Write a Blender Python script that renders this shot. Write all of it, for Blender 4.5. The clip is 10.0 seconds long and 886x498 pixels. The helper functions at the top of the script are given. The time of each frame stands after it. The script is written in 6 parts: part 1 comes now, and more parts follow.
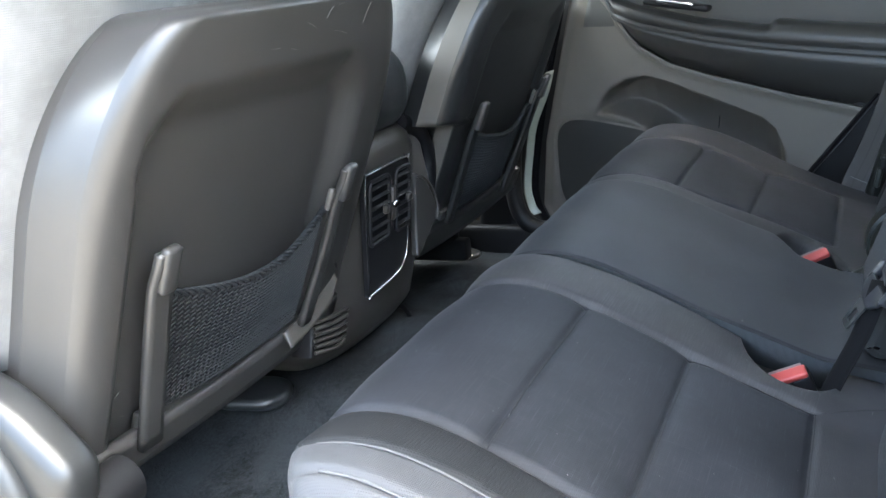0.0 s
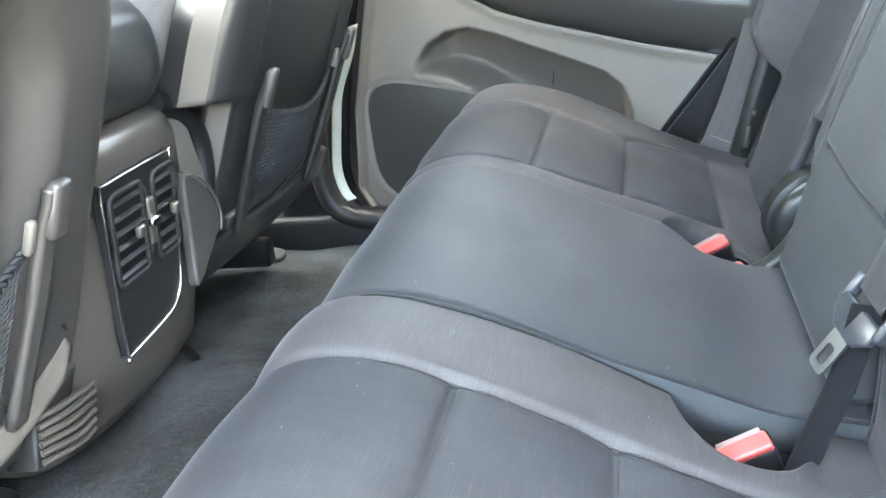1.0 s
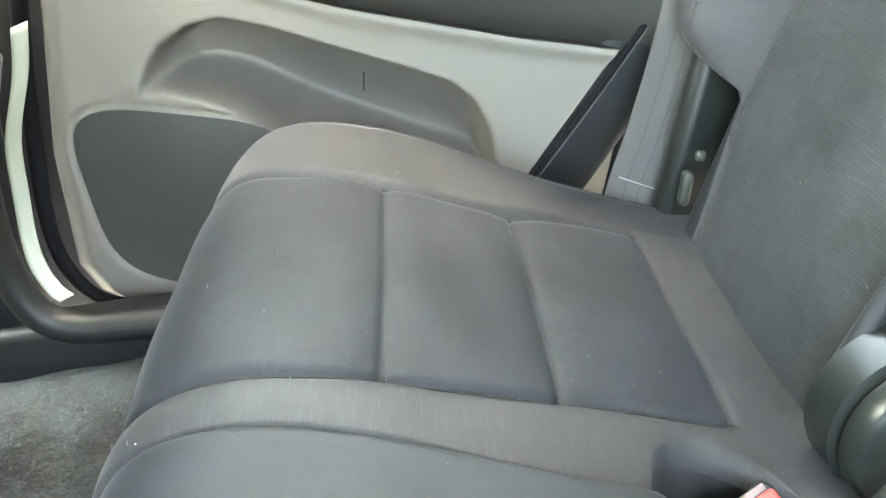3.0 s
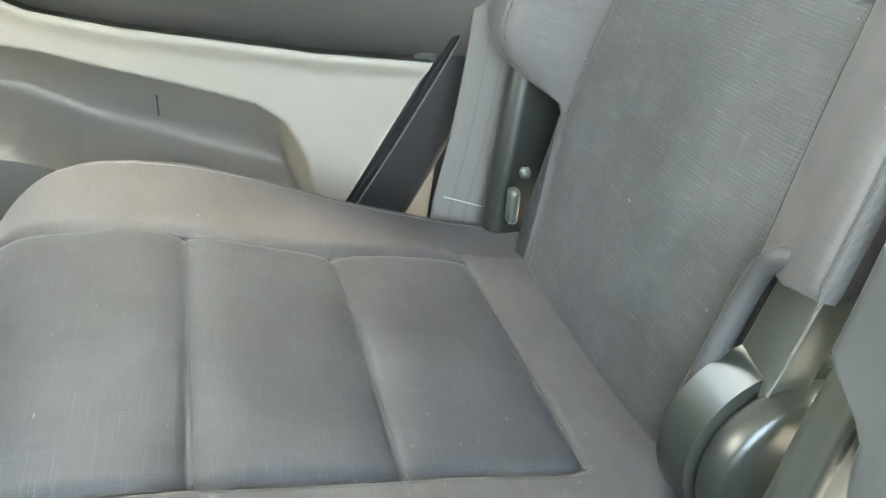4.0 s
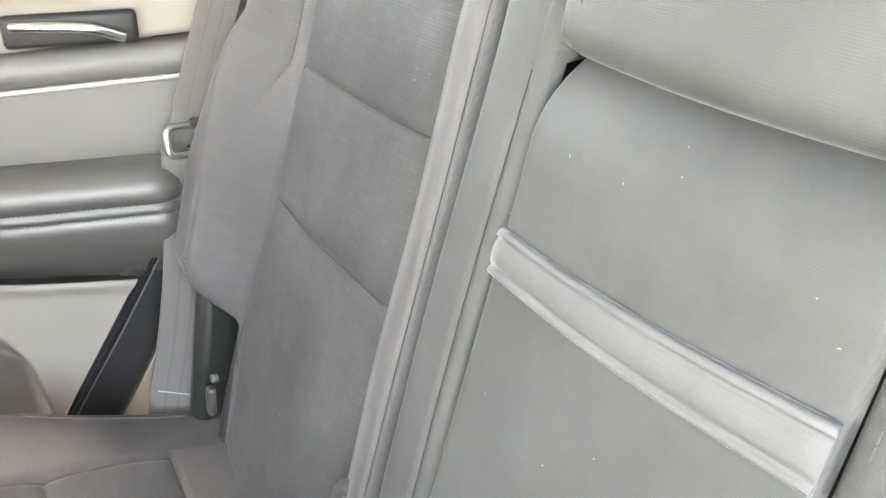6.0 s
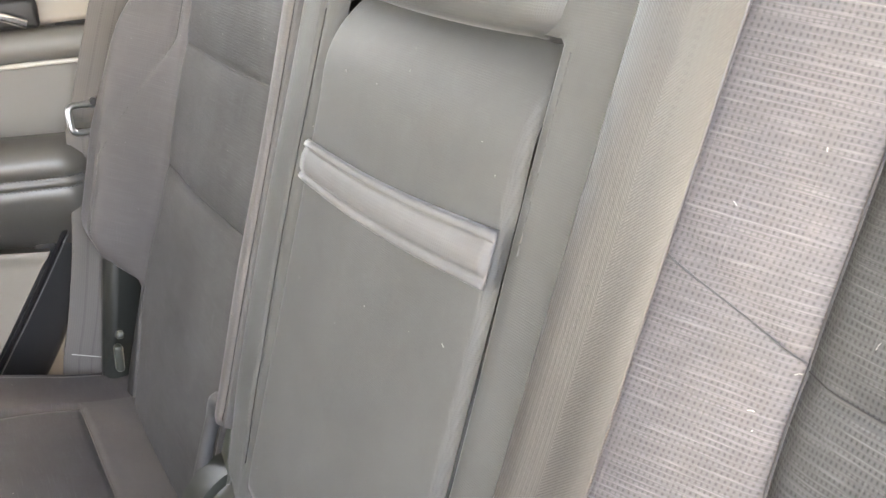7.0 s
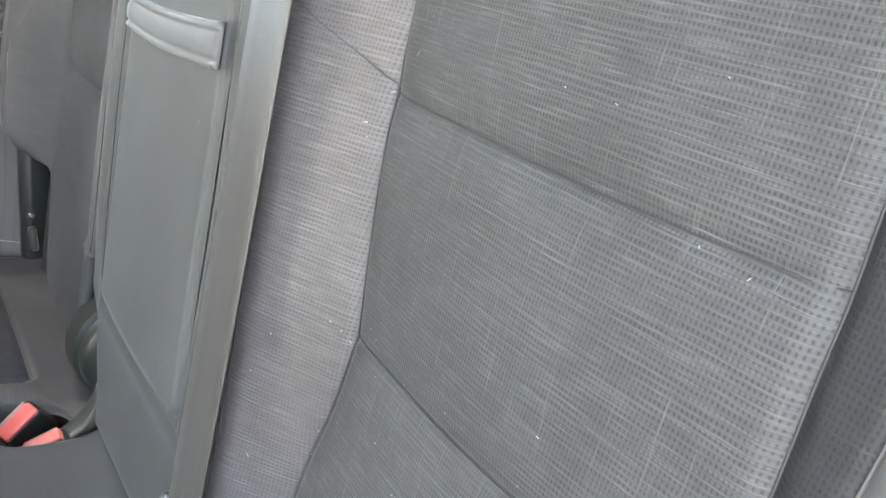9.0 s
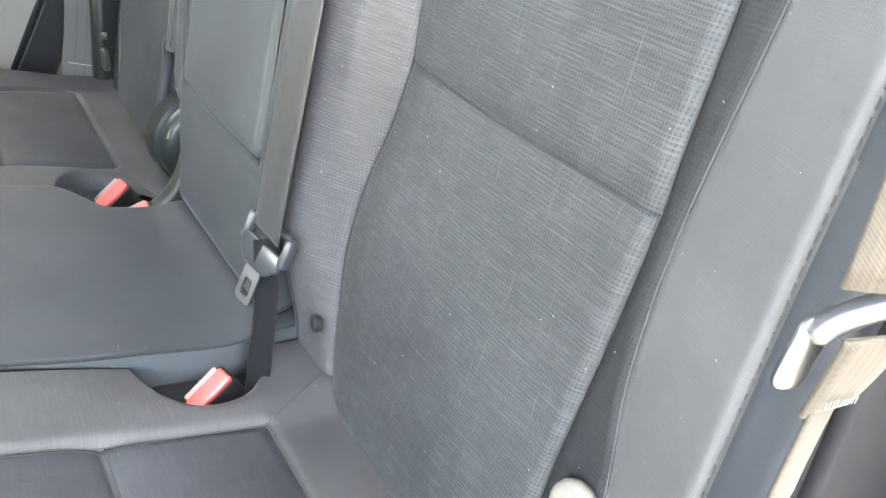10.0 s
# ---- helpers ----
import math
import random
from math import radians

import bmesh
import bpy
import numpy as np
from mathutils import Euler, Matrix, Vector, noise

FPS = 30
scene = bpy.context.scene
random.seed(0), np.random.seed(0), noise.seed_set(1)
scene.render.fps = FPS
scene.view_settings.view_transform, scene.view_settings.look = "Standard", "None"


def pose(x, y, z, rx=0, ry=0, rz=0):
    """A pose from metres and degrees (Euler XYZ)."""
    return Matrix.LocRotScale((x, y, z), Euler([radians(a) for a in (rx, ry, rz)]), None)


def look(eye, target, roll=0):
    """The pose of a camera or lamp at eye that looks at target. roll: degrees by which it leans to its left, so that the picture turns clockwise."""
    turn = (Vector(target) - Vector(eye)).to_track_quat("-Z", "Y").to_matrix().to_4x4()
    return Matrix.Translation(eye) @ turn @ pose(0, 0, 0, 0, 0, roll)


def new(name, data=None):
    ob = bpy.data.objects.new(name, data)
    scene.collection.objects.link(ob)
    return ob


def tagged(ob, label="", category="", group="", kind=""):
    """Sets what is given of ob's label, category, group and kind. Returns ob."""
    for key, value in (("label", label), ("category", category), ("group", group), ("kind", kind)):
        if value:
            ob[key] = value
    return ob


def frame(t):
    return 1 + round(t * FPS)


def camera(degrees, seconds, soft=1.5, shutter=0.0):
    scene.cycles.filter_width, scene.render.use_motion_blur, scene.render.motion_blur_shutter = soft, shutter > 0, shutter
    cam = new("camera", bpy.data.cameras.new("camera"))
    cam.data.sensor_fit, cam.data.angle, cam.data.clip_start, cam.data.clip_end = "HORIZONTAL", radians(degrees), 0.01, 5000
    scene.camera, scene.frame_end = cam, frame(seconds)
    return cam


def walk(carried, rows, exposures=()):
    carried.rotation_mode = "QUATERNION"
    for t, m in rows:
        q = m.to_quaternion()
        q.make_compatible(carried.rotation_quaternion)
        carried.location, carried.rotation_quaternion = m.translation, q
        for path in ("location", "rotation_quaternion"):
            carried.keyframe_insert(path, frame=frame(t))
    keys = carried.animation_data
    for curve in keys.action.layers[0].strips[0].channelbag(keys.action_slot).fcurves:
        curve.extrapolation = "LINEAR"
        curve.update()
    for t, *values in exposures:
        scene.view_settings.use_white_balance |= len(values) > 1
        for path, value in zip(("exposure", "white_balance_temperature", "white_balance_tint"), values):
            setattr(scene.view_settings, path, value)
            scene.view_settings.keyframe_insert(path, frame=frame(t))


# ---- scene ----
cam = camera(54.5, 10.0)
PATH = [
    (0, (-0.06, -1.093, 0.737), (-0.94, 0.604, 0.147), -7.5),
    (0.5, (-0.133, -0.926, 0.698), (-0.779, 0.847, 0.036), -8.3),
    (1, (-0.187, -0.772, 0.692), (-0.659, 1.029, -0.038), -8.2),
    (1.5, (-0.227, -0.588, 0.678), (-0.523, 1.214, -0.137), -8.3),
    (2, (-0.249, -0.414, 0.676), (-0.428, 1.371, -0.207), -9.0),
    (2.2, (-0.258, -0.359, 0.694), (-0.414, 1.413, -0.219), -9.4),
    (3.3, (-0.27, -0.151, 0.686), (-0.215, 1.6, -0.278), -8.0),
    (3.5, (-0.261, -0.137, 0.683), (-0.134, 1.61, -0.283), -8.0),
    (4, (-0.253, -0.116, 0.686), (0.103, 1.576, -0.32), -6.8),
    (4.5, (-0.239, -0.115, 0.73), (0.265, 1.527, -0.295), -7.0),
    (5, (-0.22, -0.14, 0.81), (0.376, 1.46, -0.231), -7.1),
    (5.5, (-0.186, -0.201, 0.875), (0.495, 1.369, -0.16), -6.5),
    (5.7, (-0.16, -0.225, 0.889), (0.558, 1.351, -0.111), -6.2),
    (6.8, (-0.115, -0.384, 0.91), (0.738, 1.172, -0.012), -6.1),
    (7, (-0.111, -0.418, 0.873), (0.742, 1.139, -0.048), -6.6),
    (7.5, (-0.089, -0.486, 0.803), (0.742, 1.072, -0.135), -6.2),
    (8, (-0.06, -0.517, 0.785), (0.767, 1.034, -0.17), -6.4),
    (8.5, (-0.042, -0.557, 0.803), (0.799, 0.982, -0.157), -6.6),
    (9, (-0.076, -0.644, 0.816), (0.777, 0.883, -0.155), -6.6),
    (9.5, (-0.124, -0.714, 0.825), (0.68, 0.803, -0.2), -6.7),
    (9.8, (-0.16, -0.759, 0.816), (0.602, 0.719, -0.296), -6.9),
    (10, (-0.176, -0.783, 0.789), (0.544, 0.675, -0.376), -7.1),
]
EXPOSURES = [(0, 4.92, 6200, -1), (0.5, 5.9, 6500, -2), (1, 6.65, 6700, -3), (1.5, 7.05, 6750, -4), (2.2, 7.2, 6850, -7), (3.3, 7.22, 7450, -8), (4.5, 7.47, 7650, -6), (5.7, 7.36, 7800, 1), (6.8, 6.8, 8350, 8), (7.5, 6.51, 8350, 10), (9, 6.33, 7600, 2), (10, 6.66, 7400, 0)]
walk(cam, [(t, look(eye, target, roll)) for t, eye, target, roll in PATH], EXPOSURES)

# ---- world and light: soft daylight through the open door and the windows ----
world = bpy.data.worlds.new("sky")
scene.world = world
world.use_nodes = True
wn = world.node_tree.nodes
sky = wn.new("ShaderNodeTexSky")
sky.sky_type, sky.sun_disc = "NISHITA", False
sky.sun_elevation, sky.sun_rotation = radians(68), radians(85)
sky.air_density, sky.dust_density, sky.ozone_density = 0.7, 6.0, 0.4
world.node_tree.links.new(sky.outputs[0], wn["Background"].inputs[0])
wn["Background"].inputs[1].default_value = 0.15
sun = bpy.data.lights.new("sun", "SUN")
sun.energy, sun.angle, sun.color = 0.5, radians(15), (1.0, 0.96, 0.9)
new("sun", sun).matrix_world = look((1.6, -0.15, 4.0), (0, 0, 0))


def window_light(name, eye, target, wide, tall, watts):
    """Sky light that comes in through a window's opening."""
    lamp = bpy.data.lights.new(name, "AREA")
    lamp.shape, lamp.size, lamp.size_y, lamp.energy, lamp.color = "RECTANGLE", wide, tall, watts, (1.0, 0.99, 0.985)
    new(name, lamp).matrix_world = look(eye, target)


window_light("windscreen_light", (-1.70, 0.0, 1.10), (0.0, 0.0, 0.55), 1.2, 0.40, 2.2)
window_light("rear_window_light", (1.12, 0.0, 1.02), (0.0, 0.0, 0.7), 1.1, 0.36, 1.6)
window_light("near_front_window_light", (-1.22, -0.80, 1.04), (-1.0, 0.0, 0.70), 0.75, 0.34, 1.2)
window_light("far_rear_window_light", (-0.30, 0.775, 1.02), (-0.30, -0.35, 0.50), 0.85, 0.34, 0.03)
window_light("far_front_window_light", (-1.22, 0.80, 1.04), (-1.0, 0.0, 0.80), 0.75, 0.34, 0.5)


# ---- materials ----
def nodes_of(name):
    m = bpy.data.materials.new(name)
    m.use_nodes = True
    return m, m.node_tree.nodes, m.node_tree.links, m.node_tree.nodes["Principled BSDF"]


def mixed(n, l, fac, a, b):
    """A colour between a and b by the socket fac."""
    mx = n.new("ShaderNodeMix")
    mx.data_type = "RGBA"
    l.new(fac, mx.inputs[0])
    mx.inputs[6].default_value, mx.inputs[7].default_value = (*a, 1), (*b, 1)
    return mx.outputs[2]


def noise_of(n, l, vec, scale, detail=4, rough=0.6):
    t = n.new("ShaderNodeTexNoise")
    t.inputs["Scale"].default_value, t.inputs["Detail"].default_value, t.inputs["Roughness"].default_value = scale, detail, rough
    if vec:
        l.new(vec, t.inputs["Vector"])
    return t.outputs[0]


def calc(n, l, op, a, b=None, c=None):
    m = n.new("ShaderNodeMath")
    m.operation = op
    for k, v in enumerate((a, b, c)):
        if v is None:
            continue
        if isinstance(v, (int, float)):
            m.inputs[k].default_value = v
        else:
            l.new(v, m.inputs[k])
    return m.outputs[0]


def bumped(n, l, bsdf, height, strength, distance):
    b = n.new("ShaderNodeBump")
    b.inputs["Strength"].default_value, b.inputs["Distance"].default_value = strength, distance
    l.new(height, b.inputs["Height"])
    l.new(b.outputs[0], bsdf.inputs["Normal"])


def plastic(name, base, rough=0.45, grain=900, depth=0.0002, spread=0.25, spec=0.5):
    """Moulded plastic with a fine grain, faint scuffs and uneven gloss."""
    m, n, l, p = nodes_of(name)
    co = n.new("ShaderNodeTexCoord").outputs["Object"]
    wear = noise_of(n, l, co, 9, 6, 0.65)
    dark, light = [c * (1 - spread) for c in base], [c * (1 + spread) for c in base]
    l.new(mixed(n, l, wear, dark, light), p.inputs["Base Color"])
    l.new(calc(n, l, "MULTIPLY_ADD", noise_of(n, l, co, 30, 5), 0.05, rough - 0.025), p.inputs["Roughness"])
    p.inputs["Specular IOR Level"].default_value = spec
    bumped(n, l, p, noise_of(n, l, co, grain * 0.5, 2), 0.25, depth)
    return m


def cloth(name, base, pitch=(0.0024, 0.0014), slub=0.5, streak=0.0, sheen=0.1, weave=0.22, soft=0.3, relief=0.4, spec=0.3):
    """Woven seat cloth on UV metres: knit dots, slub threads both ways, long bright streaks across, worn patches."""
    m, n, l, p = nodes_of(name)
    uv = n.new("ShaderNodeUVMap")
    sep = n.new("ShaderNodeSeparateXYZ")
    l.new(uv.outputs[0], sep.inputs[0])
    u, v = sep.outputs[0], sep.outputs[1]
    tau = 2 * math.pi
    wob = noise_of(n, l, uv.outputs[0], 90, 3)
    uu = calc(n, l, "MULTIPLY_ADD", wob, 4.0, calc(n, l, "MULTIPLY", u, tau / pitch[0]))
    vv = calc(n, l, "MULTIPLY_ADD", wob, 2.5, calc(n, l, "MULTIPLY", v, tau / pitch[1]))
    line = calc(n, l, "POWER", calc(n, l, "MULTIPLY_ADD", calc(n, l, "COSINE", vv), 0.5, 0.5), 1.8)
    line = calc(n, l, "MULTIPLY", line, calc(n, l, "MULTIPLY_ADD", noise_of(n, l, uv.outputs[0], 60, 2), 1.5, 0.0))
    row = calc(n, l, "FLOOR", calc(n, l, "MULTIPLY", vv, 1 / tau))
    dot = calc(n, l, "POWER", calc(n, l, "MULTIPLY_ADD", calc(n, l, "SINE", calc(n, l, "MULTIPLY_ADD", row, 0.8, uu)), 0.5, 0.5), 2.2)
    mid = calc(n, l, "MULTIPLY_ADD", calc(n, l, "COSINE", vv), -0.5, 0.5)
    knit = calc(n, l, "MAXIMUM", line, calc(n, l, "MULTIPLY_ADD", calc(n, l, "MULTIPLY", dot, mid), -0.55, 0.62))

    def stretched(su, sv, lo, hi):
        mp = n.new("ShaderNodeMapping")
        mp.inputs["Scale"].default_value = (su, sv, 1)
        l.new(uv.outputs[0], mp.inputs[0])
        t = noise_of(n, l, mp.outputs[0], 1.0, 3, 0.7)
        r = n.new("ShaderNodeMapRange")
        r.inputs[1].default_value, r.inputs[2].default_value = lo, hi
        l.new(t, r.inputs[0])
        return r.outputs[0]

    threads = calc(n, l, "MAXIMUM", stretched(25, 900, 0.56, 0.78), stretched(700, 14, 0.6, 0.8))
    worn = calc(n, l, "MULTIPLY_ADD", noise_of(n, l, uv.outputs[0], 7, 5, 0.7), 2.2, -0.6)
    dark, light = [c * (1 - weave * 1.3) for c in base], [c * (1 + weave * 0.8) for c in base]
    col = mixed(n, l, knit, dark, light)
    mx = n.new("ShaderNodeMix")
    mx.data_type = "RGBA"
    l.new(calc(n, l, "MULTIPLY", threads, slub), mx.inputs[0])
    l.new(col, mx.inputs[6])
    mx.inputs[7].default_value = (*[min(1, c * 2.6 + 0.01) for c in base], 1)
    col = mx.outputs[2]
    if streak:
        mx = n.new("ShaderNodeMix")
        mx.data_type = "RGBA"
        l.new(calc(n, l, "MULTIPLY", stretched(34, 700, 0.50, 0.85), streak), mx.inputs[0])
        l.new(col, mx.inputs[6])
        mx.inputs[7].default_value = (*[min(1, c * 4.0 + 0.02) for c in base], 1)
        col = mx.outputs[2]
    mx = n.new("ShaderNodeMix")
    mx.data_type, mx.blend_type = "RGBA", "MULTIPLY"
    mx.inputs[0].default_value = 1
    l.new(col, mx.inputs[6])
    l.new(mixed(n, l, worn, (1 - soft, 1 - soft, 1 - soft), (1 + soft, 1 + soft, 1 + soft)), mx.inputs[7])
    l.new(mx.outputs[2], p.inputs["Base Color"])
    p.inputs["Roughness"].default_value = 0.62
    p.inputs["Specular IOR Level"].default_value = spec
    p.inputs["Sheen Weight"].default_value = sheen
    p.inputs["Sheen Roughness"].default_value = 0.25
    p.inputs["Sheen Tint"].default_value = (0.85, 0.85, 0.87, 1)
    wrinkle = noise_of(n, l, uv.outputs[0], 22, 3)
    bumped(n, l, p, calc(n, l, "MULTIPLY_ADD", wrinkle, 2.0, calc(n, l, "MULTIPLY_ADD", threads, 0.4, knit)), relief, 0.0006)
    return m


def carpet_mat(name, base):
    m, n, l, p = nodes_of(name)
    co = n.new("ShaderNodeTexCoord").outputs["Object"]
    a, b = noise_of(n, l, co, 210, 4, 0.85), noise_of(n, l, co, 12, 5, 0.7)
    mixv = calc(n, l, "MULTIPLY_ADD", a, 0.6, calc(n, l, "MULTIPLY", b, 0.5))
    nap = noise_of(n, l, co, 5, 3, 0.6)
    mixv = calc(n, l, "MULTIPLY_ADD", calc(n, l, "MULTIPLY_ADD", nap, 0.5, mixv), 6.0, -4.35)
    l.new(mixed(n, l, mixv, [c * 0.12 for c in base], [c * 1.9 for c in base]), p.inputs["Base Color"])
    p.inputs["Roughness"].default_value = 0.95
    p.inputs["Specular IOR Level"].default_value = 0.15
    p.inputs["Sheen Weight"].default_value = 0.05
    bumped(n, l, p, calc(n, l, "MULTIPLY_ADD", b, 2.6, a), 1.0, 0.005)
    return m


def webbing_mat(name, base, rough=0.36, spec=0.45):
    """Belt webbing: fine twill across, two rows of raised ribs along it. UV: across, along."""
    m, n, l, p = nodes_of(name)
    uv = n.new("ShaderNodeUVMap")
    sep = n.new("ShaderNodeSeparateXYZ")
    l.new(uv.outputs[0], sep.inputs[0])
    u, v = sep.outputs[0], sep.outputs[1]
    twill = calc(n, l, "SINE", calc(n, l, "MULTIPLY", calc(n, l, "ADD", calc(n, l, "ABSOLUTE", u), v), 4200))
    ribs = calc(n, l, "SINE", calc(n, l, "MULTIPLY", u, 2400))
    rows = calc(n, l, "LESS_THAN", calc(n, l, "ABSOLUTE", calc(n, l, "SUBTRACT", calc(n, l, "ABSOLUTE", u), 0.0075)), 0.0012)
    dash = calc(n, l, "GREATER_THAN", calc(n, l, "SINE", calc(n, l, "MULTIPLY", v, 2000)), 0.0)
    hgt = calc(n, l, "MULTIPLY_ADD", twill, 0.4, calc(n, l, "MULTIPLY_ADD", ribs, 0.3, calc(n, l, "MULTIPLY", calc(n, l, "MULTIPLY", rows, dash), -2.0)))
    fac = calc(n, l, "MULTIPLY_ADD", hgt, 0.25, 0.5)
    l.new(mixed(n, l, fac, [c * 0.6 for c in base], [c * 1.35 for c in base]), p.inputs["Base Color"])
    p.inputs["Roughness"].default_value = rough
    p.inputs["Specular IOR Level"].default_value = spec
    p.inputs["Sheen Weight"].default_value = 0.04
    bumped(n, l, p, hgt, 0.22, 0.0004)
    return m


def glossy(name, base, rough, metal=0.0):
    m, n, l, p = nodes_of(name)
    co = n.new("ShaderNodeTexCoord").outputs["Object"]
    p.inputs["Metallic"].default_value = metal
    l.new(calc(n, l, "MULTIPLY_ADD", noise_of(n, l, co, 60, 4), 0.2, rough - 0.08), p.inputs["Roughness"])
    l.new(mixed(n, l, noise_of(n, l, co, 25, 4), [c * 0.85 for c in base], [min(1, c * 1.15) for c in base]), p.inputs["Base Color"])
    return m


M_INSERT = cloth("insert_cloth", (0.0215, 0.0222, 0.0234), pitch=(0.0021, 0.0027), slub=0.7, streak=0.28, sheen=0.05, weave=0.64, soft=0.3, spec=0.2)
M_CUSHION = cloth("cushion_cloth", (0.0146, 0.0155, 0.0186), slub=0.58, streak=0.06, sheen=0.05, weave=0.27, soft=0.45, relief=0.15, spec=0.2)
M_EDGE = cloth("cushion_edge_cloth", (0.0232, 0.0228, 0.024), slub=0.3, streak=0.3, sheen=0.08, weave=0.2, relief=0.15)
M_RIB = cloth("ribbed_bolster_cloth", (0.0298, 0.0276, 0.028), pitch=(0.0020, 0.0026), slub=0.25, streak=0.36, sheen=0.08, weave=0.56)
M_PLAIN = cloth("plain_side_cloth", (0.0222, 0.0223, 0.0243), pitch=(0.0018, 0.0012), slub=0.12, weave=0.3, sheen=0.08)
M_BOLSTER = cloth("smooth_bolster_cloth", (0.039, 0.0395, 0.0415), pitch=(0.0018, 0.0018), slub=0.2, weave=0.1, sheen=0.14, relief=0.12)
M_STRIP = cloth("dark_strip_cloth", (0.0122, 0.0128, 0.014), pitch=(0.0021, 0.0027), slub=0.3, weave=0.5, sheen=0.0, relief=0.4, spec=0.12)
M_CENTRE = cloth("centre_cloth", (0.0242, 0.0256, 0.0262), pitch=(0.0011, 0.0013), slub=0.07, weave=0.2, sheen=0.09, relief=0.2, spec=0.22)
M_SEAT = cloth("centre_seat_cloth", (0.0157, 0.0172, 0.0202), pitch=(0.0018, 0.0014), slub=0.2, weave=0.15, sheen=0.08, relief=0.15)
# The insert cloth again, lightened in colour for the light on the far backrest.
M_INSERT_LIT = cloth("lit_insert_cloth", (0.028, 0.0288, 0.0302), pitch=(0.0021, 0.0027), slub=0.45, streak=0.14, sheen=0.02, weave=0.34, soft=0.4, relief=0.3, spec=0.12)
M_FAR = cloth("mauve_bolster_cloth", (0.0322, 0.0304, 0.0318), pitch=(0.0018, 0.0022), slub=0.2, streak=0.12, sheen=0.08, weave=0.16, relief=0.15, spec=0.25)
M_FAR_CUSHION = cloth("mauve_cushion_edge_cloth", (0.021, 0.0205, 0.0227), pitch=(0.0018, 0.0022), slub=0.25, streak=0.12, sheen=0.07, weave=0.22, relief=0.2, spec=0.2)
# Bolster cloth darkened for the shade on the near backrest's turned-away side.
M_BAND_SHADED = cloth("shaded_blue_grey_side_cloth", (0.0165, 0.0185, 0.0225), pitch=(0.0018, 0.0018), slub=0.1, weave=0.12, sheen=0.05, relief=0.12, spec=0.2)
M_SIDE = cloth("pale_side_cloth", (0.031, 0.032, 0.0355), pitch=(0.0018, 0.0018), slub=0.1, weave=0.2, sheen=0.05)
M_LID = plastic("black_lid_vinyl", (0.021, 0.0225, 0.024), 0.30, 500, 0.0004, 0.2)
M_GREY = cloth("grey_seat_side_cloth", (0.145, 0.145, 0.144), pitch=(0.0018, 0.0018), slub=0.1, weave=0.2)
M_PIPE = plastic("seam_piping", (0.050, 0.050, 0.052), 0.7)
M_THREAD = plastic("sewing_thread", (0.010, 0.010, 0.011), 0.8)
M_STITCH = plastic("grey_sewing_thread", (0.026, 0.026, 0.027), 0.8)
M_THREAD_PALE = plastic("pale_sewing_thread", (0.17, 0.17, 0.165), 0.7)
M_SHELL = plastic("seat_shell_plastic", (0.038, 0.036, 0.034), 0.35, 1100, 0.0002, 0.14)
# Lightened: the highlight on the near seat's inner flank is put into the colour.
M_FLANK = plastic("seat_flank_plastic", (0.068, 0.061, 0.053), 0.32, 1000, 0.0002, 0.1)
# Shell plastic darkened for the shade on the far seat; also the recliner cover.
M_SHELL_SHADE_RECLINER = plastic("shaded_shell_and_recliner_plastic", (0.017, 0.0175, 0.018), 0.36, 1100, 0.0002, 0.14)
# Flank plastic lightened for door light on the far seat; also pale small trims.
M_FLANK_LIT_TRIM = plastic("lit_flank_pale_trim_plastic", (0.092, 0.085, 0.076), 0.4, 1000, 0.0002, 0.1)
M_TAUPE = plastic("door_plastic", (0.1181, 0.106, 0.0921), 0.55, 900, 0.0003, 0.12, 0.3)
M_LEATHER = plastic("black_vinyl", (0.036, 0.0345, 0.032), 0.46, 500, 0.0004, 0.2)
M_UPPER = plastic("grey_door_vinyl", (0.054, 0.052, 0.048), 0.6, 600, 0.0003, 0.1)
M_BLACK = plastic("black_plastic", (0.008, 0.008, 0.009), 0.48, 900, 0.0002, 0.2, 0.22)
M_CONSOLE = plastic("console_plastic", (0.0448, 0.0408, 0.0364), 0.30, 1000, 0.0002)
M_PIANO = plastic("satin_black_plastic", (0.012, 0.012, 0.013), 0.42, 900, 0.0001, 0.1, 0.22)
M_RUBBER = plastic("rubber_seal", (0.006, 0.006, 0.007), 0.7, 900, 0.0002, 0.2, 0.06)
M_CARPET = carpet_mat("carpet", (0.015, 0.0176, 0.0198))
M_WEB = webbing_mat("brown_grey_webbing", (0.0124, 0.0115, 0.0111), 0.46, 0.38)
M_WEB_FAR = webbing_mat("grey_webbing", (0.052, 0.049, 0.047), 0.75, 0.2)
M_WEB_DARK = webbing_mat("dark_webbing", (0.0035, 0.0035, 0.004), 0.7, 0.06)
M_WEB_BEIGE = webbing_mat("beige_webbing", (0.019, 0.0155, 0.0115), 0.7, 0.2)
M_STEEL = glossy("steel", (0.20, 0.21, 0.22), 0.32, 1.0)
M_CHROME = glossy("chrome", (0.75, 0.75, 0.75), 0.12, 1.0)
M_RED = glossy("red_button_plastic", (0.2856, 0.0374, 0.0326), 0.45)
M_RELEASE = glossy("clear_grey_label", (0.13, 0.095, 0.092), 0.4)
M_TONGUE = plastic("grey_tongue_plastic", (0.019, 0.020, 0.023), 0.32, 900, 0.0002, 0.15, 0.4)
M_PALE = plastic("pale_body_paint", (0.30, 0.31, 0.26), 0.35, 300, 0.0001, 0.08)
M_TRIMGREY = plastic("grey_trim_plastic", (0.17, 0.165, 0.155), 0.45, 800, 0.0002, 0.1)
